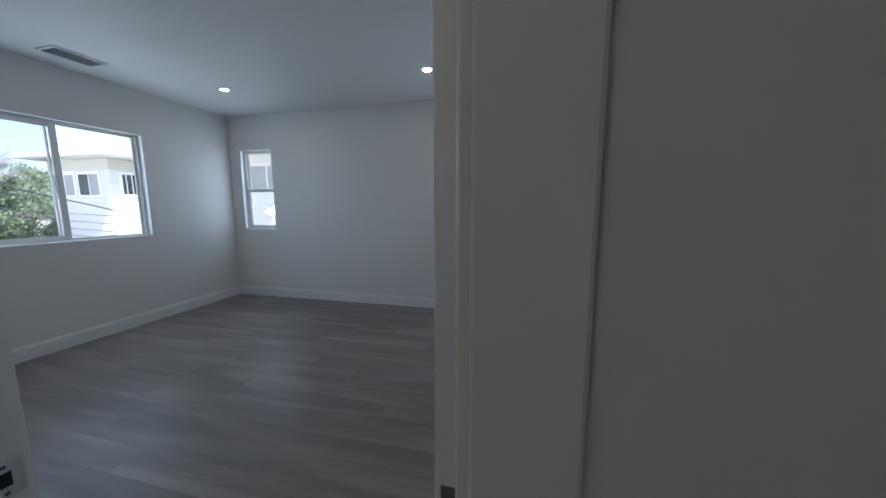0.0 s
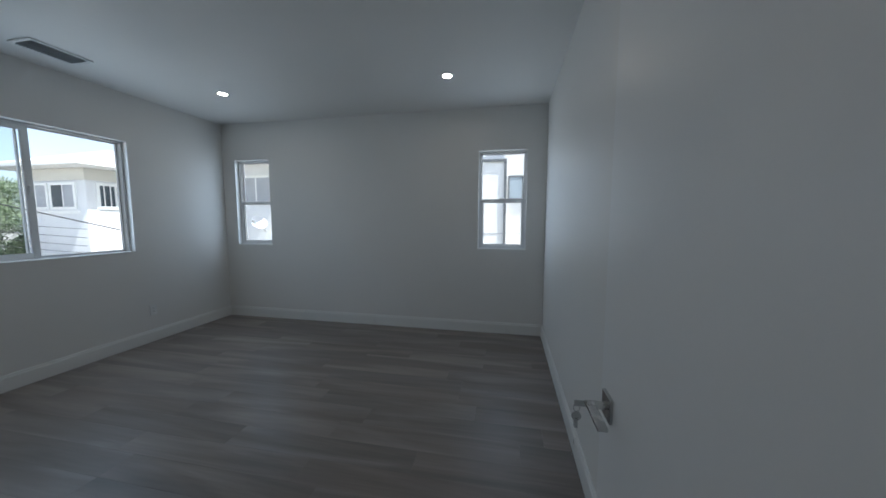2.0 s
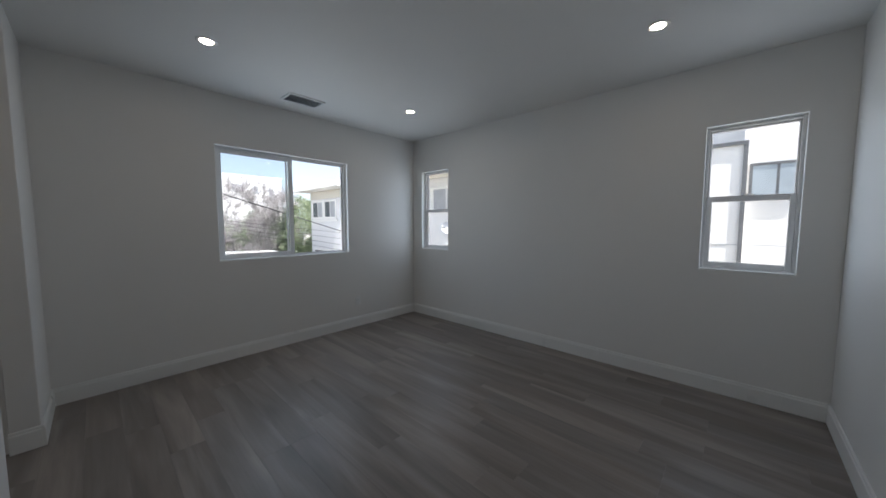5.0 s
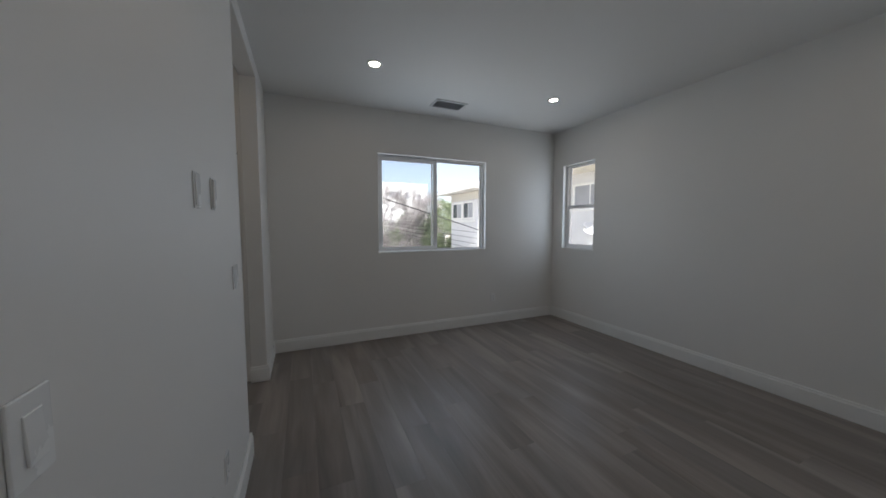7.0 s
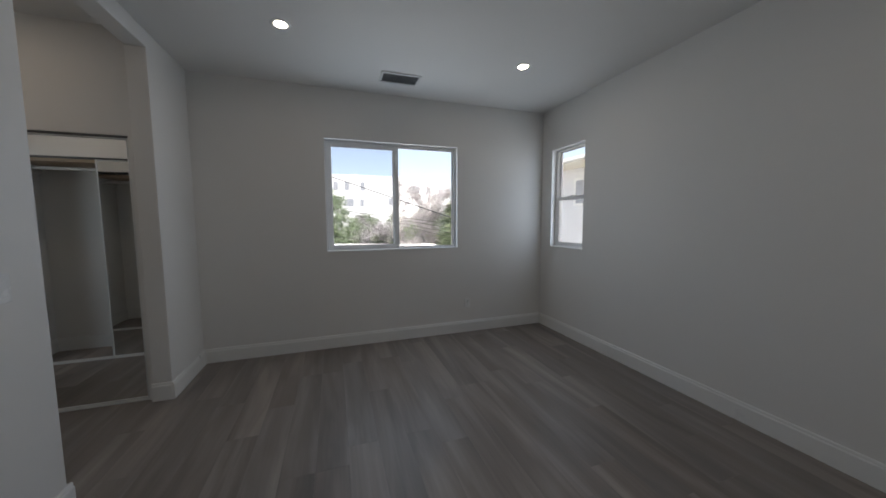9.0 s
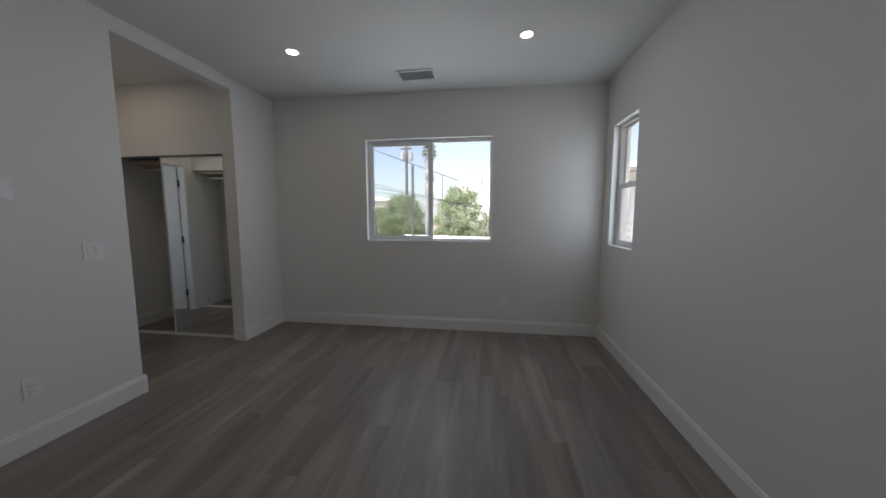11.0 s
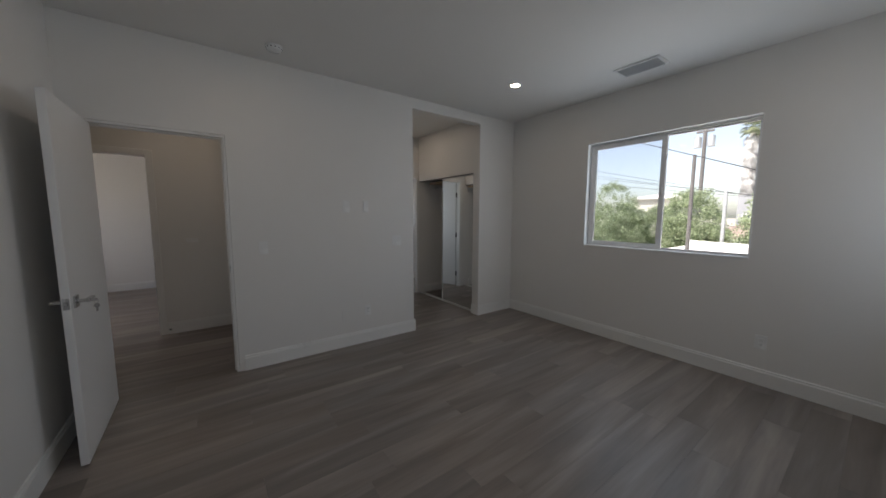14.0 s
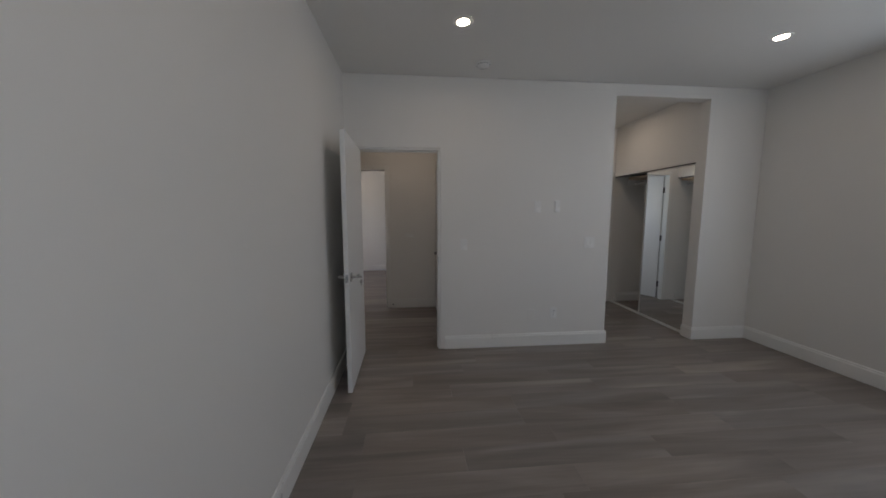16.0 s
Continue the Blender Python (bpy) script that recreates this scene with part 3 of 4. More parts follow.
closet("closet_west", -3.585, XW + 0.001, 1, [(-0.372, 0.394), (-0.350, 0.395)])
closet("closet_east", -2.560, -2.101, -1, [(-0.372, 0.394), (-0.350, 0.395)])


# ---- fixtures ----
def downlight(x, y, lens=None):
    t = thing("recessed_light", "round white recessed ceiling light, switched on", "ceiling light", at=pose(x, y, H), group="recessed ceiling lights")
    part("trim", lathe(bmesh.new(), [(0.041, -0.001), (0.044, -0.004), (0.054, -0.006), (0.064, -0.004), (0.068, -0.0005), (0.067, 0.0), (0.041, 0.0)], 40), PLASTIC, t, smooth=True)
    bm = bmesh.new()
    lathe(bm, [(0.0415, -0.001), (0.034, -0.003), (0.018, -0.0045), (0.0005, -0.005)], 40)
    part("diffuser", bm, lens or LENS, t, "glowing diffuser", smooth=True)
    return t


for x, y in ((-0.770, 3.480), (-3.200, 3.440), (-3.190, 1.485), (-0.775, 1.455)):
    downlight(x, y)
downlight(-2.98, -0.43, LENSW)
downlight(-0.30, -0.22, LENSW)

vent = thing("ceiling_vent", "white steel ceiling air vent with narrow slats", "ceiling vent", at=pose(-3.775, 2.440, H))
vw, vl = 0.115, 0.190
# No duct is cut; a dark sheet carries its shade.
part("backing", boxes((-vw + 0.02, vw - 0.02, -vl + 0.02, vl - 0.02, -0.0025, -0.0008)), DUCT, vent, "dark sheet standing for the unlit duct behind the slats")
bm = bmesh.new()
for a in ((-vw, -vw + 0.024, -vl, vl), (vw - 0.024, vw, -vl, vl), (-vw + 0.024, vw - 0.024, -vl, -vl + 0.024), (-vw + 0.024, vw - 0.024, vl - 0.024, vl)):
    box(bm, *a, -0.012, -0.0005, bevel=0.003)
part("frame", bm, PLASTIC, vent, "white enamelled frame")
SL = to_mesh("slat", boxes((-vw + 0.022, vw - 0.022, -0.0008, 0.0008, -0.008, 0.008)), VENTP)
for k in range(17):
    s = new("slat", SL)
    s.parent = vent
    s.matrix_basis = pose(0, -vl + 0.035 + k * (2 * vl - 0.07) / 16, -0.010, -24, 0, 0)

sm = thing("smoke_detector", "round white smoke detector on the ceiling", "smoke detector", at=pose(-1.046, 0.862, H))
part("base", lathe(bmesh.new(), [(0.0, 0.0), (0.066, -0.0005), (0.066, -0.010), (0.060, -0.012), (0.0, -0.012)], 36), PLASTIC, sm, smooth=False)
part("cover", lathe(bmesh.new(), [(0.058, -0.0125), (0.056, -0.024), (0.046, -0.034), (0.030, -0.038), (0.0, -0.039)], 36), PLASTIC, sm, smooth=True)
for k in range(12):
    a = k * math.pi / 6
    bm = boxes((0.050, 0.059, -0.006, 0.006, -0.021, -0.017))
    bmesh.ops.rotate(bm, verts=bm.verts, matrix=Matrix.Rotation(a, 3, "Z"))
    part("slot", bm, SLOT, sm)


def wall_plate(name, label, category, x, z, w=0.072, h=0.116, y=YS, mat=None):
    t = thing(name, label, category, at=pose(x, y, z))
    part("plate", boxes((-w / 2, w / 2, 0.0005, 0.006, -h / 2, h / 2), bevel=0.002), mat or PLASTIC, t)
    return t


def switch(x, z, gangs):
    t = wall_plate("light_switch", "white rocker light switch plate" if gangs == 1 else "white double rocker light switch plate", "light switch", x, z, 0.072 + 0.046 * (gangs - 1))
    for g in range(gangs):
        c = (g - (gangs - 1) / 2) * 0.046
        bm = boxes((c - 0.0165, c + 0.0165, 0.0055, 0.010, -0.033, 0.033), bevel=0.0015)
        bmesh.ops.rotate(bm, verts=bm.verts, matrix=Matrix.Rotation(radians(3), 3, "X"), cent=(c, 0.006, 0))
        part("rocker", bm, PLASTIC, t)
    return t


switch(-0.930, 1.108, 1)
switch(-2.282, 1.118, 2)


def outlet(m):
    t = thing("power_outlet", "white duplex power outlet above the baseboard", "outlet", at=m, group="power outlets")
    part("plate", boxes((-0.036, 0.036, 0.0005, 0.006, -0.058, 0.058), bevel=0.002), PLASTIC, t)
    for dz in (-0.020, 0.020):
        f = part("socket", boxes((-0.0165, 0.0165, 0.0055, 0.0085, dz - 0.0145, dz + 0.0145), bevel=0.002), PLASTIC, t)
        part("slots", boxes((-0.008, -0.0055, 0.0086, 0.0088, dz - 0.002, dz + 0.007), (0.0055, 0.008, 0.0086, 0.0088, dz - 0.002, dz + 0.006), (-0.002, 0.002, 0.0086, 0.0088, dz - 0.010, dz - 0.006)), SLOT, f)


outlet(pose(-1.913, YS, 0.361))
outlet(pose(XW, 3.33, 0.365, 0, 0, -90))

th = thing("thermostat", "upright white plastic wall thermostat", "thermostat", at=pose(-1.914, YS, 1.500))
part("housing", boxes((-0.031, 0.031, 0.0005, 0.006, -0.062, 0.062), bevel=0.0025), PLASTIC, th)
part("cover", boxes((-0.010, 0.027, 0.006, 0.014, -0.056, 0.056), bevel=0.004), PLASTIC, th, "raised white front cover")
rc = thing("wall_sensor", "flat white wall sensor beside the thermostat", "wall sensor", at=pose(-1.702, YS, 1.494))
part("back_plate", boxes((-0.036, 0.036, 0.0005, 0.005, -0.060, 0.060), bevel=0.002), PLASTIC, rc)
part("cover", boxes((-0.022, 0.028, 0.005, 0.009, -0.052, 0.052), bevel=0.0025), PLASTIC, rc)
wall_plate("wall_plate", "blank plate painted over in the wall's colour, near the outlet", "wall plate", -1.666, 0.345, mat=PAINT)
wall_plate("wall_plate", "blank white plate on the hall wall", "wall plate", -0.36, 1.10, 0.116, 0.05, y=-1.0)

# ---- outside ----
GZ = -3.0
bm = boxes((-900, 900, -900, 900, GZ - 0.5, GZ))
solid("ground", bm, GROUND, "dry ground between the houses", "ground")


def siding(axis, face, side, a0, a1, z0, z1, step=0.10):
    """Lapped boards, each tilted out at its foot."""
    bm = bmesh.new()
    z = z0
    while z < z1 - 0.02:
        h = min(step, z1 - z)
        pts = [(0.0, z), (0.022, z), (0.005, z + h), (0.0, z + h)]
        rows = []
        for a in (a0, a1):
            rows.append([bm.verts.new((face + side * d, a, zz) if axis == "x" else (a, face + side * d, zz)) for d, zz in pts])
        for i in range(4):
            j = (i + 1) % 4
            bm.faces.new((rows[0][i], rows[0][j], rows[1][j], rows[1][i]))
        bm.faces.new(rows[0]), bm.faces.new(rows[1])
        z += step
    return bm


def house_window(parent, axis, face, side, a0, a1, z0, z1, panes=2, frame=None, glaz=None, bar=0.09, bars=0):
    """A window on a facade: frame, panes and mullions, standing out along side."""
    def rect(p, q, c, d, o0, o1):
        w0, w1 = sorted((face + side * o0, face + side * o1))
        return (w0, w1, p, q, c, d) if axis == "x" else (p, q, w0, w1, c, d)
    items = [rect(a0 - bar, a0, z0 - bar, z1 + bar, 0.0, 0.06), rect(a1, a1 + bar, z0 - bar, z1 + bar, 0.0, 0.06), rect(a0, a1, z1, z1 + bar, 0.0, 0.06), rect(a0, a1, z0 - bar, z0, 0.0, 0.08)]
    step = (a1 - a0) / panes
    for k in range(1, panes):
        items.append(rect(a0 + k * step - 0.025, a0 + k * step + 0.025, z0, z1, 0.0, 0.045))
    w = part("window", boxes(*items), frame or TRIM, parent)
    for k in range(panes):
        g = (glaz or [DARKGL])[k % len(glaz or [DARKGL])]
        part("pane", boxes(rect(a0 + k * step + (0.025 if k else 0.0), a0 + (k + 1) * step - (0.025 if k < panes - 1 else 0.0), z0, z1, 0.036, 0.044)), g, w)
    for k in range(bars):
        c = a0 + (k + 0.5) * (a1 - a0) / bars
        part("bar", boxes(rect(c - 0.012, c + 0.012, z0 - 0.03, z1 + 0.03, 0.09, 0.11)), TRIM, w)
    return w


# the neighbour's two-storey house with a hipped roof and a wing
nb = thing("house", "two-storey house with pale lapped siding and a hipped roof", "house", at=None)
part("wall", boxes((-17.42, -14.30, 8.87, 16.0, GZ, 3.145), (-14.30, -8.2, 11.0, 16.0, GZ, 3.46)), SIDING, nb)
part("siding", siding("y", 8.87, -1, -17.42, -14.30, GZ, 2.74), SIDING, nb)
part("siding", siding("x", -14.30, 1, 8.87, 11.0, GZ, 2.74), SIDING, nb)
part("siding", siding("y", 11.0, -1, -14.30, -8.2, GZ, 3.30), SIDING, nb)
part("frieze", boxes((-17.42, -14.28, 8.84, 8.87, 2.74, 3.14), (-14.30, -14.27, 8.85, 11.0, 2.74, 3.14)), EAVE, nb, "cream board under the eaves")


def hip(bm, x0, x1, y0, y1, z, h, t=0.14):
    a = [bm.verts.new(p) for p in ((x0, y0, z), (x1, y0, z), (x1, y1, z), (x0, y1, z))]
    b = [bm.verts.new((v.co.x, v.co.y, z + t)) for v in a]
    if x1 - x0 < y1 - y0:
        d = (x1 - x0) / 2
        r = [bm.verts.new(((x0 + x1) / 2, y0 + d, z + h)), bm.verts.new(((x0 + x1) / 2, y1 - d, z + h))]
        faces = [(b[0], b[1], r[0]), (b[1], b[2], r[1], r[0]), (b[2], b[3], r[1]), (b[3], b[0], r[0], r[1])]
    else:
        d = (y1 - y0) / 2
        r = [bm.verts.new((x0 + d, (y0 + y1) / 2, z + h)), bm.verts.new((x1 - d, (y0 + y1) / 2, z + h))]
        faces = [(b[0], b[1], r[1], r[0]), (b[1], b[2], r[1]), (b[2], b[3], r[0], r[1]), (b[3], b[0], r[0])]
    bm.faces.new(a)
    for i in range(4):
        bm.faces.new((a[i], a[(i + 1) % 4], b[(i + 1) % 4], b[i]))
    for f in faces:
        bm.faces.new(f)
    return bm


rf = part("roof", hip(bmesh.new(), -18.0, -13.47, 8.25, 16.4, 3.15, 0.95), ROOFW, nb, "pale low hipped roof")
part("gutter", boxes((-18.05, -13.40, 8.18, 8.25, 3.16, 3.28), (-13.47, -13.40, 8.25, 9.85, 3.16, 3.28), bevel=0.01), TRIM, rf)
rf2 = part("roof", hip(bmesh.new(), -13.47, -7.8, 9.95, 16.4, 3.49, 0.8), ROOFW, nb, "pale low hipped roof")
part("gutter", boxes((-13.40, -7.72, 9.87, 9.95, 3.52, 3.62), bevel=0.01), TRIM, rf2)
part("soffit", boxes((-13.47, -7.9, 9.95, 10.975, 3.44, 3.486)), EAVE, nb)
house_window(nb, "y", 8.87, -1, -17.10, -16.08, 1.83, 2.58, 2, TRIM, [DARKGL, CURTAIN])
house_window(nb, "y", 8.87, -1, -15.82, -14.80, 1.83, 2.58, 2, TRIM, [DARKGL, CURTAIN])
house_window(nb, "x", -14.30, 1, 9.22, 10.15, 1.86, 2.58, 2, TRIM, [DARKGL], bars=5)
part("sill_board", boxes((-17.25, -14.6, 8.80, 8.87, 1.60, 1.70)), TRIM, nb)
house_window(nb, "y", 11.0, -1, -10.20, -8.70, 2.06, 2.95, 2, TRIM, [CURTAIN])
house_window(nb, "y", 11.0, -1, -11.15, -10.40, 2.06, 2.95, 1, TRIM, [CURTAIN])
house_window(nb, "y", 8.87, -1, -17.0, -15.4, -0.95, 0.10, 2, TRIM, [DARKGL])

dish = thing("satellite_dish", "satellite dish on a bracket on the siding, greyed as if shaded", "satellite dish", at=pose(-9.12, 10.62, 1.26))
bm = lathe(bmesh.new(), [(0.0005, 0.0), (0.10, 0.010), (0.20, 0.04), (0.27, 0.08), (0.275, 0.08), (0.20, 0.032), (0.0005, -0.012)], 28)
bmesh.ops.rotate(bm, verts=bm.verts, matrix=Euler((radians(58), 0, radians(62))).to_matrix())
part("reflector", bm, DISHG, dish, smooth=True)
bm = bmesh.new()
cyl(bm, (0.0, 0.05, -0.02), (0.0, 0.37, -0.30), 0.022)
cyl(bm, (0.02, -0.02, -0.20), (0.16, -0.42, 0.10), 0.018)
cyl(bm, (0.14, -0.40, 0.08), (0.18, -0.48, 0.14), 0.035)
part("arm", bm, GALV, dish)

# white modern building north of the room
mb = thing("apartment_building", "white stucco modern building with dark metal trim", "building")
part("wall", boxes((-7.0, -0.34, 11.0, 18.0, GZ, 3.25), (-0.34, 9.0, 11.45, 18.0, GZ, 7.0), (-7.0, -0.34, 13.5, 18.0, 3.25, 7.0)), STUCCO, mb)
part("coping", boxes((-7.0, -0.26, 10.94, 11.12, 3.25, 3.33), (-0.34, -0.26, 11.0, 11.46, 3.25, 3.33)), BRONZE, mb, "dark metal coping")
part("corner_trim", boxes((-0.34, -0.26, 10.95, 11.08, GZ, 3.25)), BRONZE, mb, "dark metal corner trim")
house_window(mb, "y", 11.45, -1, -0.16, 0.68, 2.12, 2.80, 2, BRONZE, [BLUEGL], bar=0.06)
part("joint", boxes((-7.0, 9.0, 10.988, 10.999, 0.955, 0.975)), GALV, mb)

# white building beyond the trees
wb = thing("apartment_building", "distant white flat-roofed apartment building", "building")
part("wall", boxes((-60, -45, -1.1, 17.8, GZ, 7.3)), STUCCO, wb)
part("parapet", boxes((-45.2, -44.95, -1.2, 17.9, 7.3, 7.5)), STUCCO, wb)
part("roof_unit", boxes((-48, -46.8, 4.2, 5.2, 7.3, 7.9)), GALV, wb, "grey rooftop unit")
for y, z, w, h in ((1.9, 5.5, 0.55, 1.1), (3.3, 5.5, 0.55, 1.1), (5.3, 5.5, 0.55, 1.1), (3.2, 3.4, 1.2, 1.0), (5.2, 3.4, 0.5, 1.0), (9.0, 3.6, 0.6, 1.0), (12.2, 5.4, 1.2, 0.9), (16.2, 5.0, 0.6, 1.0), (14.4, 5.3, 0.6, 0.9)):
    house_window(wb, "x", -45, 1, y, y + w, z, z + h, 1, STUCCO, [GREYST], bar=0.06)

# house with the brown roof, and the dark block behind it
bh = thing("house", "low house with a brown tiled roof", "house")
part("wall", boxes((-42, -36, -5.4, -1.6, GZ, -0.5)), STUCCO, bh)
part("roof", hip(bmesh.new(), -42.5, -35.5, -5.9, -1.1, -0.5, 1.3), TILE, bh, "brown tiled roof")
db = thing("office_block", "dark grey distant block", "building")
part("wall", boxes((-62, -54, -7.4, -4.0, GZ, 4.0)), GREYST, db)
for y in (-6.8, -5.6):
    house_window(db, "x", -54, 1, y, y + 0.7, 0.4, 1.6, 1, TRIM, [DARKGL], bar=0.08)
db2 = thing("house", "distant pale house among the trees", "house")
part("wall", boxes((-60, -52, -19.0, -13.0, GZ, 3.8)), EAVE, db2)
part("roof", hip(bmesh.new(), -60.5, -51.5, -19.5, -12.5, 3.8, 0.9), ROOFW, db2, "pale hipped roof")

# flat white garage roof below the window
gr = thing("garage", "garage with a flat white roof and low parapet", "garage")
part("wall", boxes((-18.2, -12.4, -1.4, 7.0, GZ, 0.02)), STUCCO, gr)
part("roof", boxes((-18.3, -12.3, -1.5, 7.1, 0.02, 0.06)), ROOFW, gr, "flat white roof")
part("parapet", boxes((-18.1, -12.3, 6.95, 7.1, 0.06, 0.10)), STUCCO, gr)
bm = boxes((-18.3, -18.1, -1.5, 7.1, 0.06, 0.31))
for v in bm.verts:
    if v.co.z > 0.2 and v.co.y > 5:
        v.co.z = 0.10
part("parapet", bm, STUCCO, gr, "low parapet sloping down at one end")

# fence beside the neighbour's house
fn = thing("fence", "pale board fence beside the house", "fence")
for k in range(26):
    part("board", boxes((-20.0, -19.97, 4.2 + k * 0.17, 4.35 + k * 0.17, GZ, -0.2 + 0.03 * math.sin(k * 2.3))), SIDING, fn)


# ---- trees ----
def limbs(rng, bm, start, way, length, radius, depth, tips, spread=0.55):
    """Forking tapered limbs; tips collects the places where twigs or leaves sit."""
    steps = 3
    p, r, d = Vector(start), radius, Vector(way).normalized()
    for _ in range(steps):
        q = p + d * (length / steps)
        cyl(bm, p, q, r, r * 0.82, n=6 if depth > 1 else 4, caps=False)
        d = (d + Vector((rng.gauss(0, 0.16), rng.gauss(0, 0.16), rng.gauss(0.02, 0.12)))).normalized()
        p, r = q, r * 0.82
        if depth <= 2:
            tips.append(p.copy())
    tips.append(p.copy())
    if depth > 0:
        for _ in range(3 if depth > 1 else 4):
            e = (d + Vector((rng.gauss(0, spread), rng.gauss(0, spread), rng.gauss(0.10, spread * 0.7)))).normalized()
            limbs(rng, bm, p, e, length * rng.uniform(0.6, 0.85), r * 0.72, depth - 1, tips, spread)


def leaf_cloud(rng, centres, per, size, reach):
    vs, fs = [], []
    for c in centres:
        for _ in range(per):
            o = Vector(c) + Vector((rng.gauss(0, reach), rng.gauss(0, reach), rng.gauss(0, reach * 0.8)))
            m = Euler((rng.uniform(0, 6.3), rng.uniform(0, 6.3), rng.uniform(0, 6.3))).to_matrix()
            s = size * rng.uniform(0.6, 1.4)
            k = len(vs)
            for a, b, z in ((-1.0, 0, 0), (0, 0.42, 0.12), (1.0, 0, 0), (0, -0.42, 0.12)):
                vs.append(tuple(o + m @ Vector((a * s, b * s, z * s))))
            fs.append((k, k + 1, k + 2, k + 3))
    me = bpy.data.meshes.new("leaves")
    me.from_pydata(vs, [], fs)
    return me


def green_tree(x, y, top, width, seed, label, trunk=1.6, low=-2.0, fill=95):
    rng = random.Random(seed)
    t = thing("tree", label, "tree", at=pose(x, y, GZ))
    bm, tips = bmesh.new(), []
    hgt = top - GZ
    limbs(rng, bm, (0, 0, 0), (0.04, 0.02, 1), trunk, 0.16, 3, tips, 0.6)
    part("trunk", bm, BARK, t)
    cs = []
    for _ in range(260):
        a, u, w = rng.uniform(0, 6.283), rng.uniform(0, 1), rng.gauss(0, 1)
        z = rng.uniform(low - GZ, hgt)
        f = max(0.08, 1 - ((z - (low - GZ + hgt) / 2) / ((hgt - low + GZ) / 2)) ** 2) ** 0.5
        rr = width * f * (0.62 + 0.38 * u ** 0.5) * (0.95 + 0.07 * math.sin(3 * a + seed) + 0.05 * w)
        cs.append((rr * math.cos(a), rr * math.sin(a), z + rng.gauss(0, 0.15)))
    me = leaf_cloud(rng, cs + [p for p in tips if p.z < hgt], fill, 0.066, 0.17)
    me.materials.append(LEAF)
    c = new("crown", me)
    c.parent = t
    return t


def bare_tree(x, y, seed, scale, label):
    rng = random.Random(seed)
    t = thing("tree", label, "tree", at=pose(x, y, GZ))
    bm, tips = bmesh.new(), []
    limbs(rng, bm, (0, 0, 0), (0.05, 0.0, 1), 2.1 * scale, 0.13 * scale, 4, tips, 0.66)
    part("trunk", bm, TWIG, t)
    vs, fs = [], []
    def twig(p, q, r):
        d = (q - p).normalized()
        n = d.cross(Vector((0.3, 0.2, 0.9))).normalized() * r
        n2 = d.cross(n).normalized() * r
        k = len(vs)
        vs.extend([tuple(p + n), tuple(p - n), tuple(p + n2), tuple(q)])
        fs.extend([(k, k + 1, k + 3), (k + 1, k + 2, k + 3), (k + 2, k, k + 3)])
    heart = Vector((0, 0, 2.6 * scale))
    for p in tips:
        out = (p - heart).normalized()
        for _ in range(3):
            d = (out + Vector((rng.gauss(0, 0.55), rng.gauss(0, 0.55), rng.gauss(0.15, 0.5)))).normalized()
            ln = rng.uniform(0.3, 0.8) * scale
            twig(p, p + d * ln, 0.011)
            for _ in range(4):
                o = p + d * ln * rng.uniform(0.15, 0.9)
                e = (d + Vector((rng.gauss(0, 0.7), rng.gauss(0, 0.7), rng.gauss(0, 0.6)))).normalized()
                twig(o, o + e * ln * rng.uniform(0.25, 0.55), 0.0075)
    me = bpy.data.meshes.new("twigs")
    me.from_pydata(vs, [], fs)
    me.materials.append(TWIG)
    c = new("twigs", me)
    c.parent = t
    return t


green_tree(-22.0, 1.25, 3.05, 1.85, 3, "round green leafy tree behind the garage roof", fill=80)
green_tree(-20.8, 10.2, 2.95, 1.7, 5, "green leafy tree beside the neighbour's house", fill=80)
green_tree(-24.5, -7.7, 2.15, 2.1, 7, "broad green leafy tree", fill=85)
green_tree(-31.0, -11.3, 4.2, 2.2, 15, "airy green tree behind the broad ones", fill=40)
green_tree(-25.2, -11.2, 1.75, 2.3, 8, "broad green leafy tree", fill=85)
green_tree(-25.4, -3.6, 2.85, 1.7, 9, "green leafy tree behind the utility poles", fill=75)
green_tree(-27.0, -5.7, 1.9, 1.6, 10, "green leafy tree behind the utility poles", fill=75)
green_tree(-24.0, 6.4, 1.5, 2.1, 12, "low green bush under the bare tree", low=-2.6, fill=60)
green_tree(-25.0, 4.0, 1.7, 1.5, 13, "low green bush behind the bare tree", low=-2.6, fill=55)
green_tree(-25.4, 9.0, 2.1, 2.0, 14, "light green leafy tree behind the bare tree", low=-2.4)
bare_tree(-21.5, 6.0, 21, 1.12, "bare twiggy tree without leaves")
bare_tree(-22.5, 4.3, 22, 0.70, "smaller bare twiggy tree")
bare_tree(-23.5, 8.2, 24, 0.98, "bare twiggy tree without leaves")

# palm with a skirt of dead fronds
pt = thing("palm_tree", "tall fan palm with a skirt of dead fronds", "palm tree", at=pose(-70.0, -9.75, GZ) @ Matrix.Diagonal((1.08, 1.08, 1.47, 1)))
rng = random.Random(31)
bm = bmesh.new()
for k in range(10):
    cyl(bm, (0, 0, k * 1.22), (0, 0, (k + 1) * 1.22), 0.25 - 0.006 * k, 0.244 - 0.006 * k, n=12, caps=False)
part("trunk", bm, PALMT, pt)


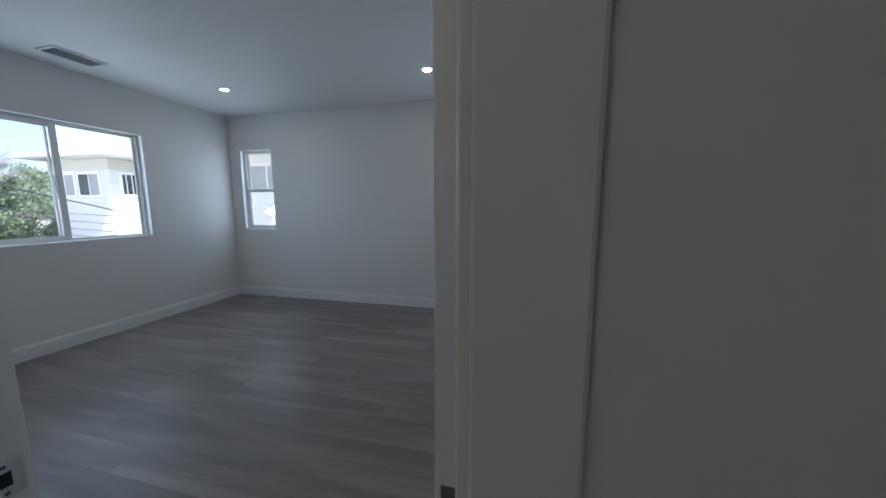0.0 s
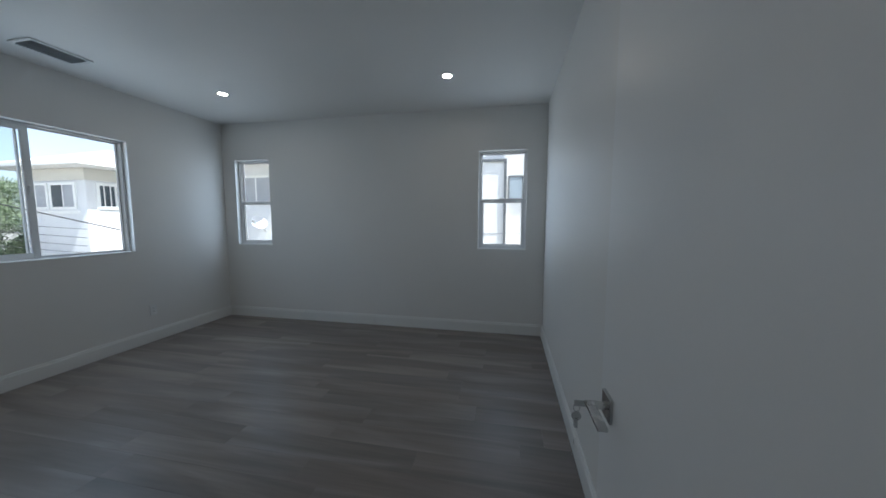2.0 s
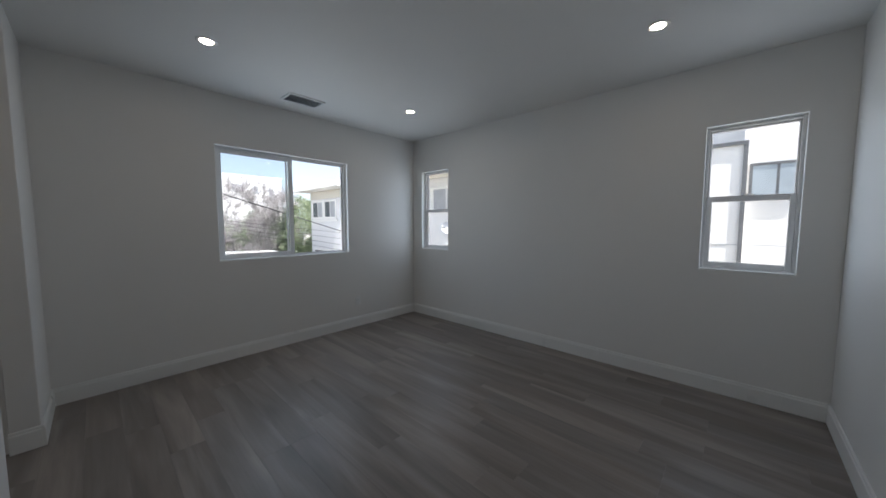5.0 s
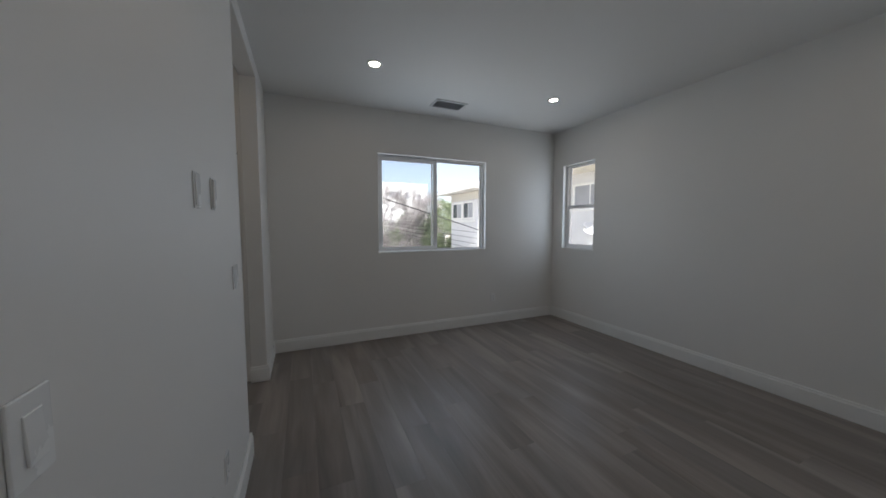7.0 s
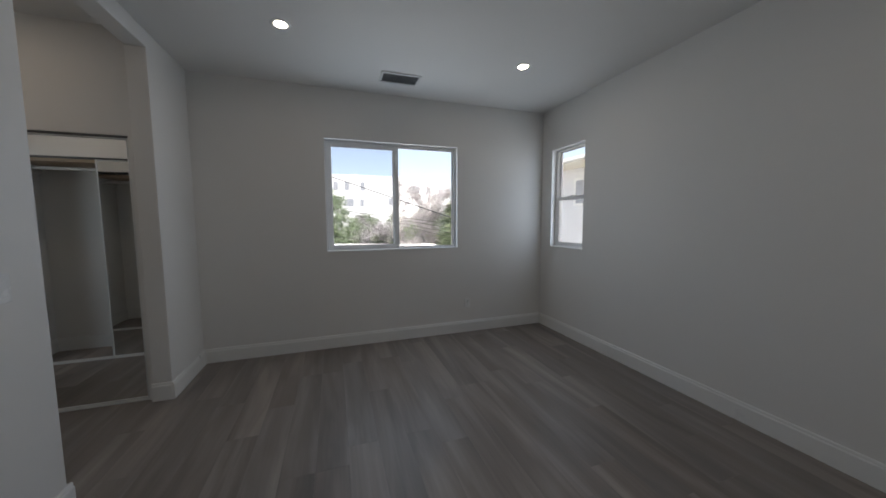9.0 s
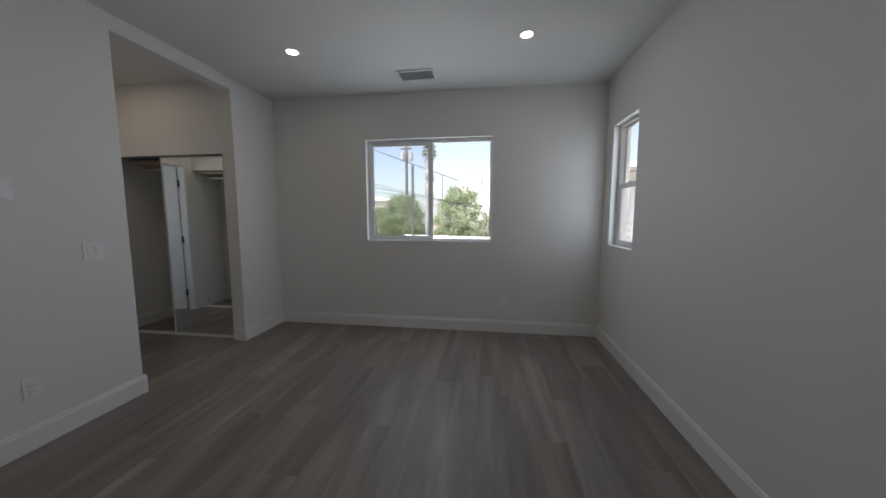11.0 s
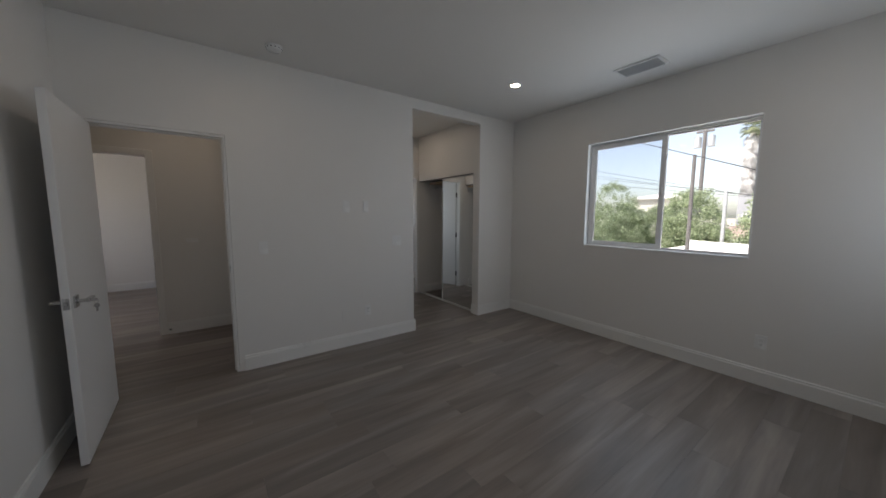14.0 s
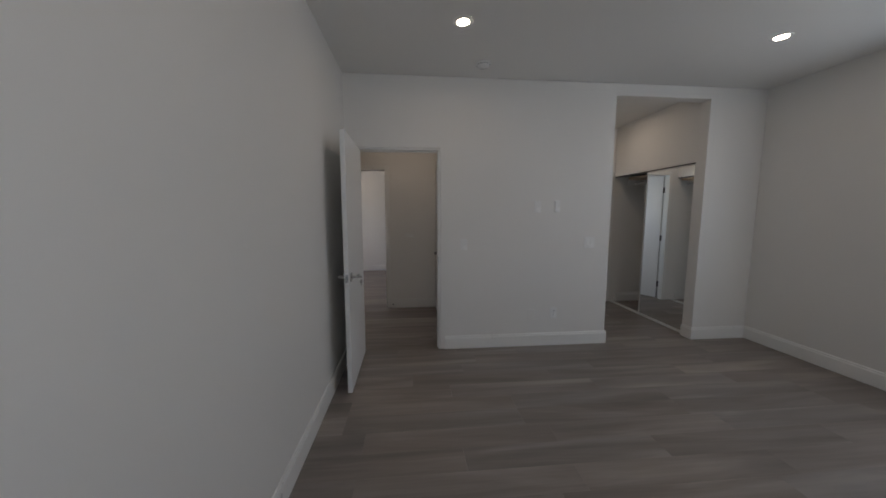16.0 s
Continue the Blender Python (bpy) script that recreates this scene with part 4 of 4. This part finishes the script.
def fronds(count, z0, z1, up0, up1, length, width):
    vs, fs = [], []
    for _ in range(count):
        a, lift = rng.uniform(0, 6.283), radians(rng.uniform(up0, up1))
        o = Vector((0.22 * math.cos(a), 0.22 * math.sin(a), rng.uniform(z0, z1)))
        d = Vector((math.cos(a) * math.cos(lift), math.sin(a) * math.cos(lift), math.sin(lift)))
        side = d.cross(Vector((0, 0, 1))).normalized()
        ln = length * rng.uniform(0.75, 1.15)
        hub = o + d * ln * 0.45
        for b in range(9):
            t = (b - 4) / 4
            tip = hub + (d * (0.6 - 0.25 * abs(t)) + side * t * 0.55) * ln + Vector((0, 0, -0.16 * ln))
            k = len(vs)
            w = side * width
            vs += [tuple(hub - w), tuple(hub + w), tuple((hub + tip) / 2 + w * 1.6 + Vector((0, 0, 0.03))), tuple(tip), tuple((hub + tip) / 2 - w * 1.6)]
            fs.append((k, k + 1, k + 2, k + 3, k + 4))
        k = len(vs)
        vs += [tuple(o - side * 0.02), tuple(o + side * 0.02), tuple(hub + side * 0.015), tuple(hub - side * 0.015)]
        fs.append((k, k + 1, k + 2, k + 3))
    me = bpy.data.meshes.new("fronds")
    me.from_pydata(vs, [], fs)
    return me


me = fronds(80, 12.2, 12.7, -45, 75, 1.45, 0.035)
me.materials.append(PALMG)
c = new("crown", me)
c.parent = pt
me = fronds(230, 5.6, 12.2, -88, -52, 1.5, 0.028)
me.materials.append(PALMD)
c = new("skirt", me)
c.parent = pt


# ---- poles and cables ----
def utility_pole(x, y, top, r, label, mat, gear=False):
    t = thing("utility_pole", label, "utility pole", at=pose(x, y, GZ))
    bm = bmesh.new()
    cyl(bm, (0, 0, 0), (0, 0, top - GZ), r, r * 0.72, n=14)
    part("pole", bm, mat, t)
    if gear:
        part("crossarm", boxes((-0.06, 0.06, -0.5, 0.5, top - GZ - 0.55, top - GZ - 0.42), bevel=0.01), mat, t)
        for dy in (-0.45, -0.20, 0.20, 0.45):
            bm = bmesh.new()
            cyl(bm, (0, dy, top - GZ - 0.42), (0, dy, top - GZ - 0.26), 0.04, 0.025, n=10)
            part("insulator", bm, GALV, t)
        for dy in (-0.36, 0.40):
            bm = bmesh.new()
            cyl(bm, (0.1, dy, top - GZ - 1.55), (0.1, dy, top - GZ - 0.85), 0.22, n=18)
            cyl(bm, (0.1, dy, top - GZ - 0.85), (0.1, dy, top - GZ - 0.70), 0.05, n=10)
            part("transformer", bm, GALV, t, "grey cylindrical transformer")
    return t


utility_pole(-28.6, -4.08, 7.7, 0.15, "tall wooden utility pole with transformers", POLEW, True)
utility_pole(-11.9, 0.45, 3.15, 0.062, "short weathered wooden service pole", POLEW)
utility_pole(-19.4, -0.52, 2.53, 0.095, "slim grey metal pole", GALV)
utility_pole(-32.0, -1.4, 5.3, 0.06, "slim dark pole far off", POLEW)


def cable(a, b, sag, r=0.010):
    cu = bpy.data.curves.new("cable", "CURVE")
    cu.dimensions, cu.bevel_depth, cu.bevel_resolution = "3D", r, 1
    sp = cu.splines.new("POLY")
    n = 20
    sp.points.add(n)
    for k in range(n + 1):
        f = k / n
        p = Vector(a).lerp(Vector(b), f)
        sp.points[k].co = (p.x, p.y, p.z - sag * 4 * f * (1 - f), 1)
    cu.materials.append(CABLE)
    return tagged(new("overhead_cable", cu), "thin black overhead cable", "cable", "overhead cables")


cable((-27.0, -17.6, 11.0), (-1.0, 10.94, -1.5), 0.0, 0.011)
cable((-30.1, -20.0, 7.57), (-14.42, 8.85, 0.22), 0.12)
cable((-30.1, -20.0, 6.84), (-14.42, 8.85, 0.48), 0.10)
cable((-30.1, -20.0, 6.45), (-14.40, 8.85, 0.76), 0.15)
cable((-30.6, -20.0, 5.88), (-14.38, 8.85, 1.06), 0.30)
cable((-30.2, -20.0, 4.05), (-15.7, 8.85, -0.48), 0.05, 0.009)


# ---- floor planks, each its own board ----
floor = bpy.data.objects["floor"]
rng = random.Random(77)
PW, PL, GAP = 0.182, 1.22, 0.0004
plank_meshes = {}


def plank(x0, x1, y0, y1):
    key = (round(x1 - x0, 3), round(y1 - y0, 3))
    if key not in plank_meshes:
        hx, hy, c = key[0] / 2 - GAP / 2, key[1] / 2 - GAP / 2, 0.0004
        top = [(-hx + c, -hy + c, 0.0), (hx - c, -hy + c, 0.0), (hx - c, hy - c, 0.0), (-hx + c, hy - c, 0.0)]
        rim = [(-hx, -hy, -c), (hx, -hy, -c), (hx, hy, -c), (-hx, hy, -c)]
        foot = [(a, b, -0.011) for a, b, _ in rim]
        me = bpy.data.meshes.new("plank")
        fs = [(0, 1, 2, 3)]
        for i in range(4):
            j = (i + 1) % 4
            fs += [(4 + i, 4 + j, j, i), (8 + i, 8 + j, 4 + j, 4 + i)]
        me.from_pydata(top + rim + foot, [], fs)
        me.materials.append(FLOORW)
        plank_meshes[key] = me
    ob = new("plank", plank_meshes[key])
    ob.parent = floor
    ob.location = ((x0 + x1) / 2, (y0 + y1) / 2, 0)


def lay(x0, x1, y0, y1):
    y = y0
    while y < y1 - 0.004:
        ye = min(y + PW, y1)
        x = x0 - round(rng.uniform(0, 1) * 8) / 8 * PL
        while x < x1 - 0.004:
            a, b = max(x, x0), min(x + PL, x1)
            if b - a > 0.01:
                plank(a, b, y, ye)
            x += PL
        y = ye


lay(XW, XE, YS, YN)
lay(XW, -2.0, -3.05, YS)
lay(-2.0, 2.3, -4.3, YS)
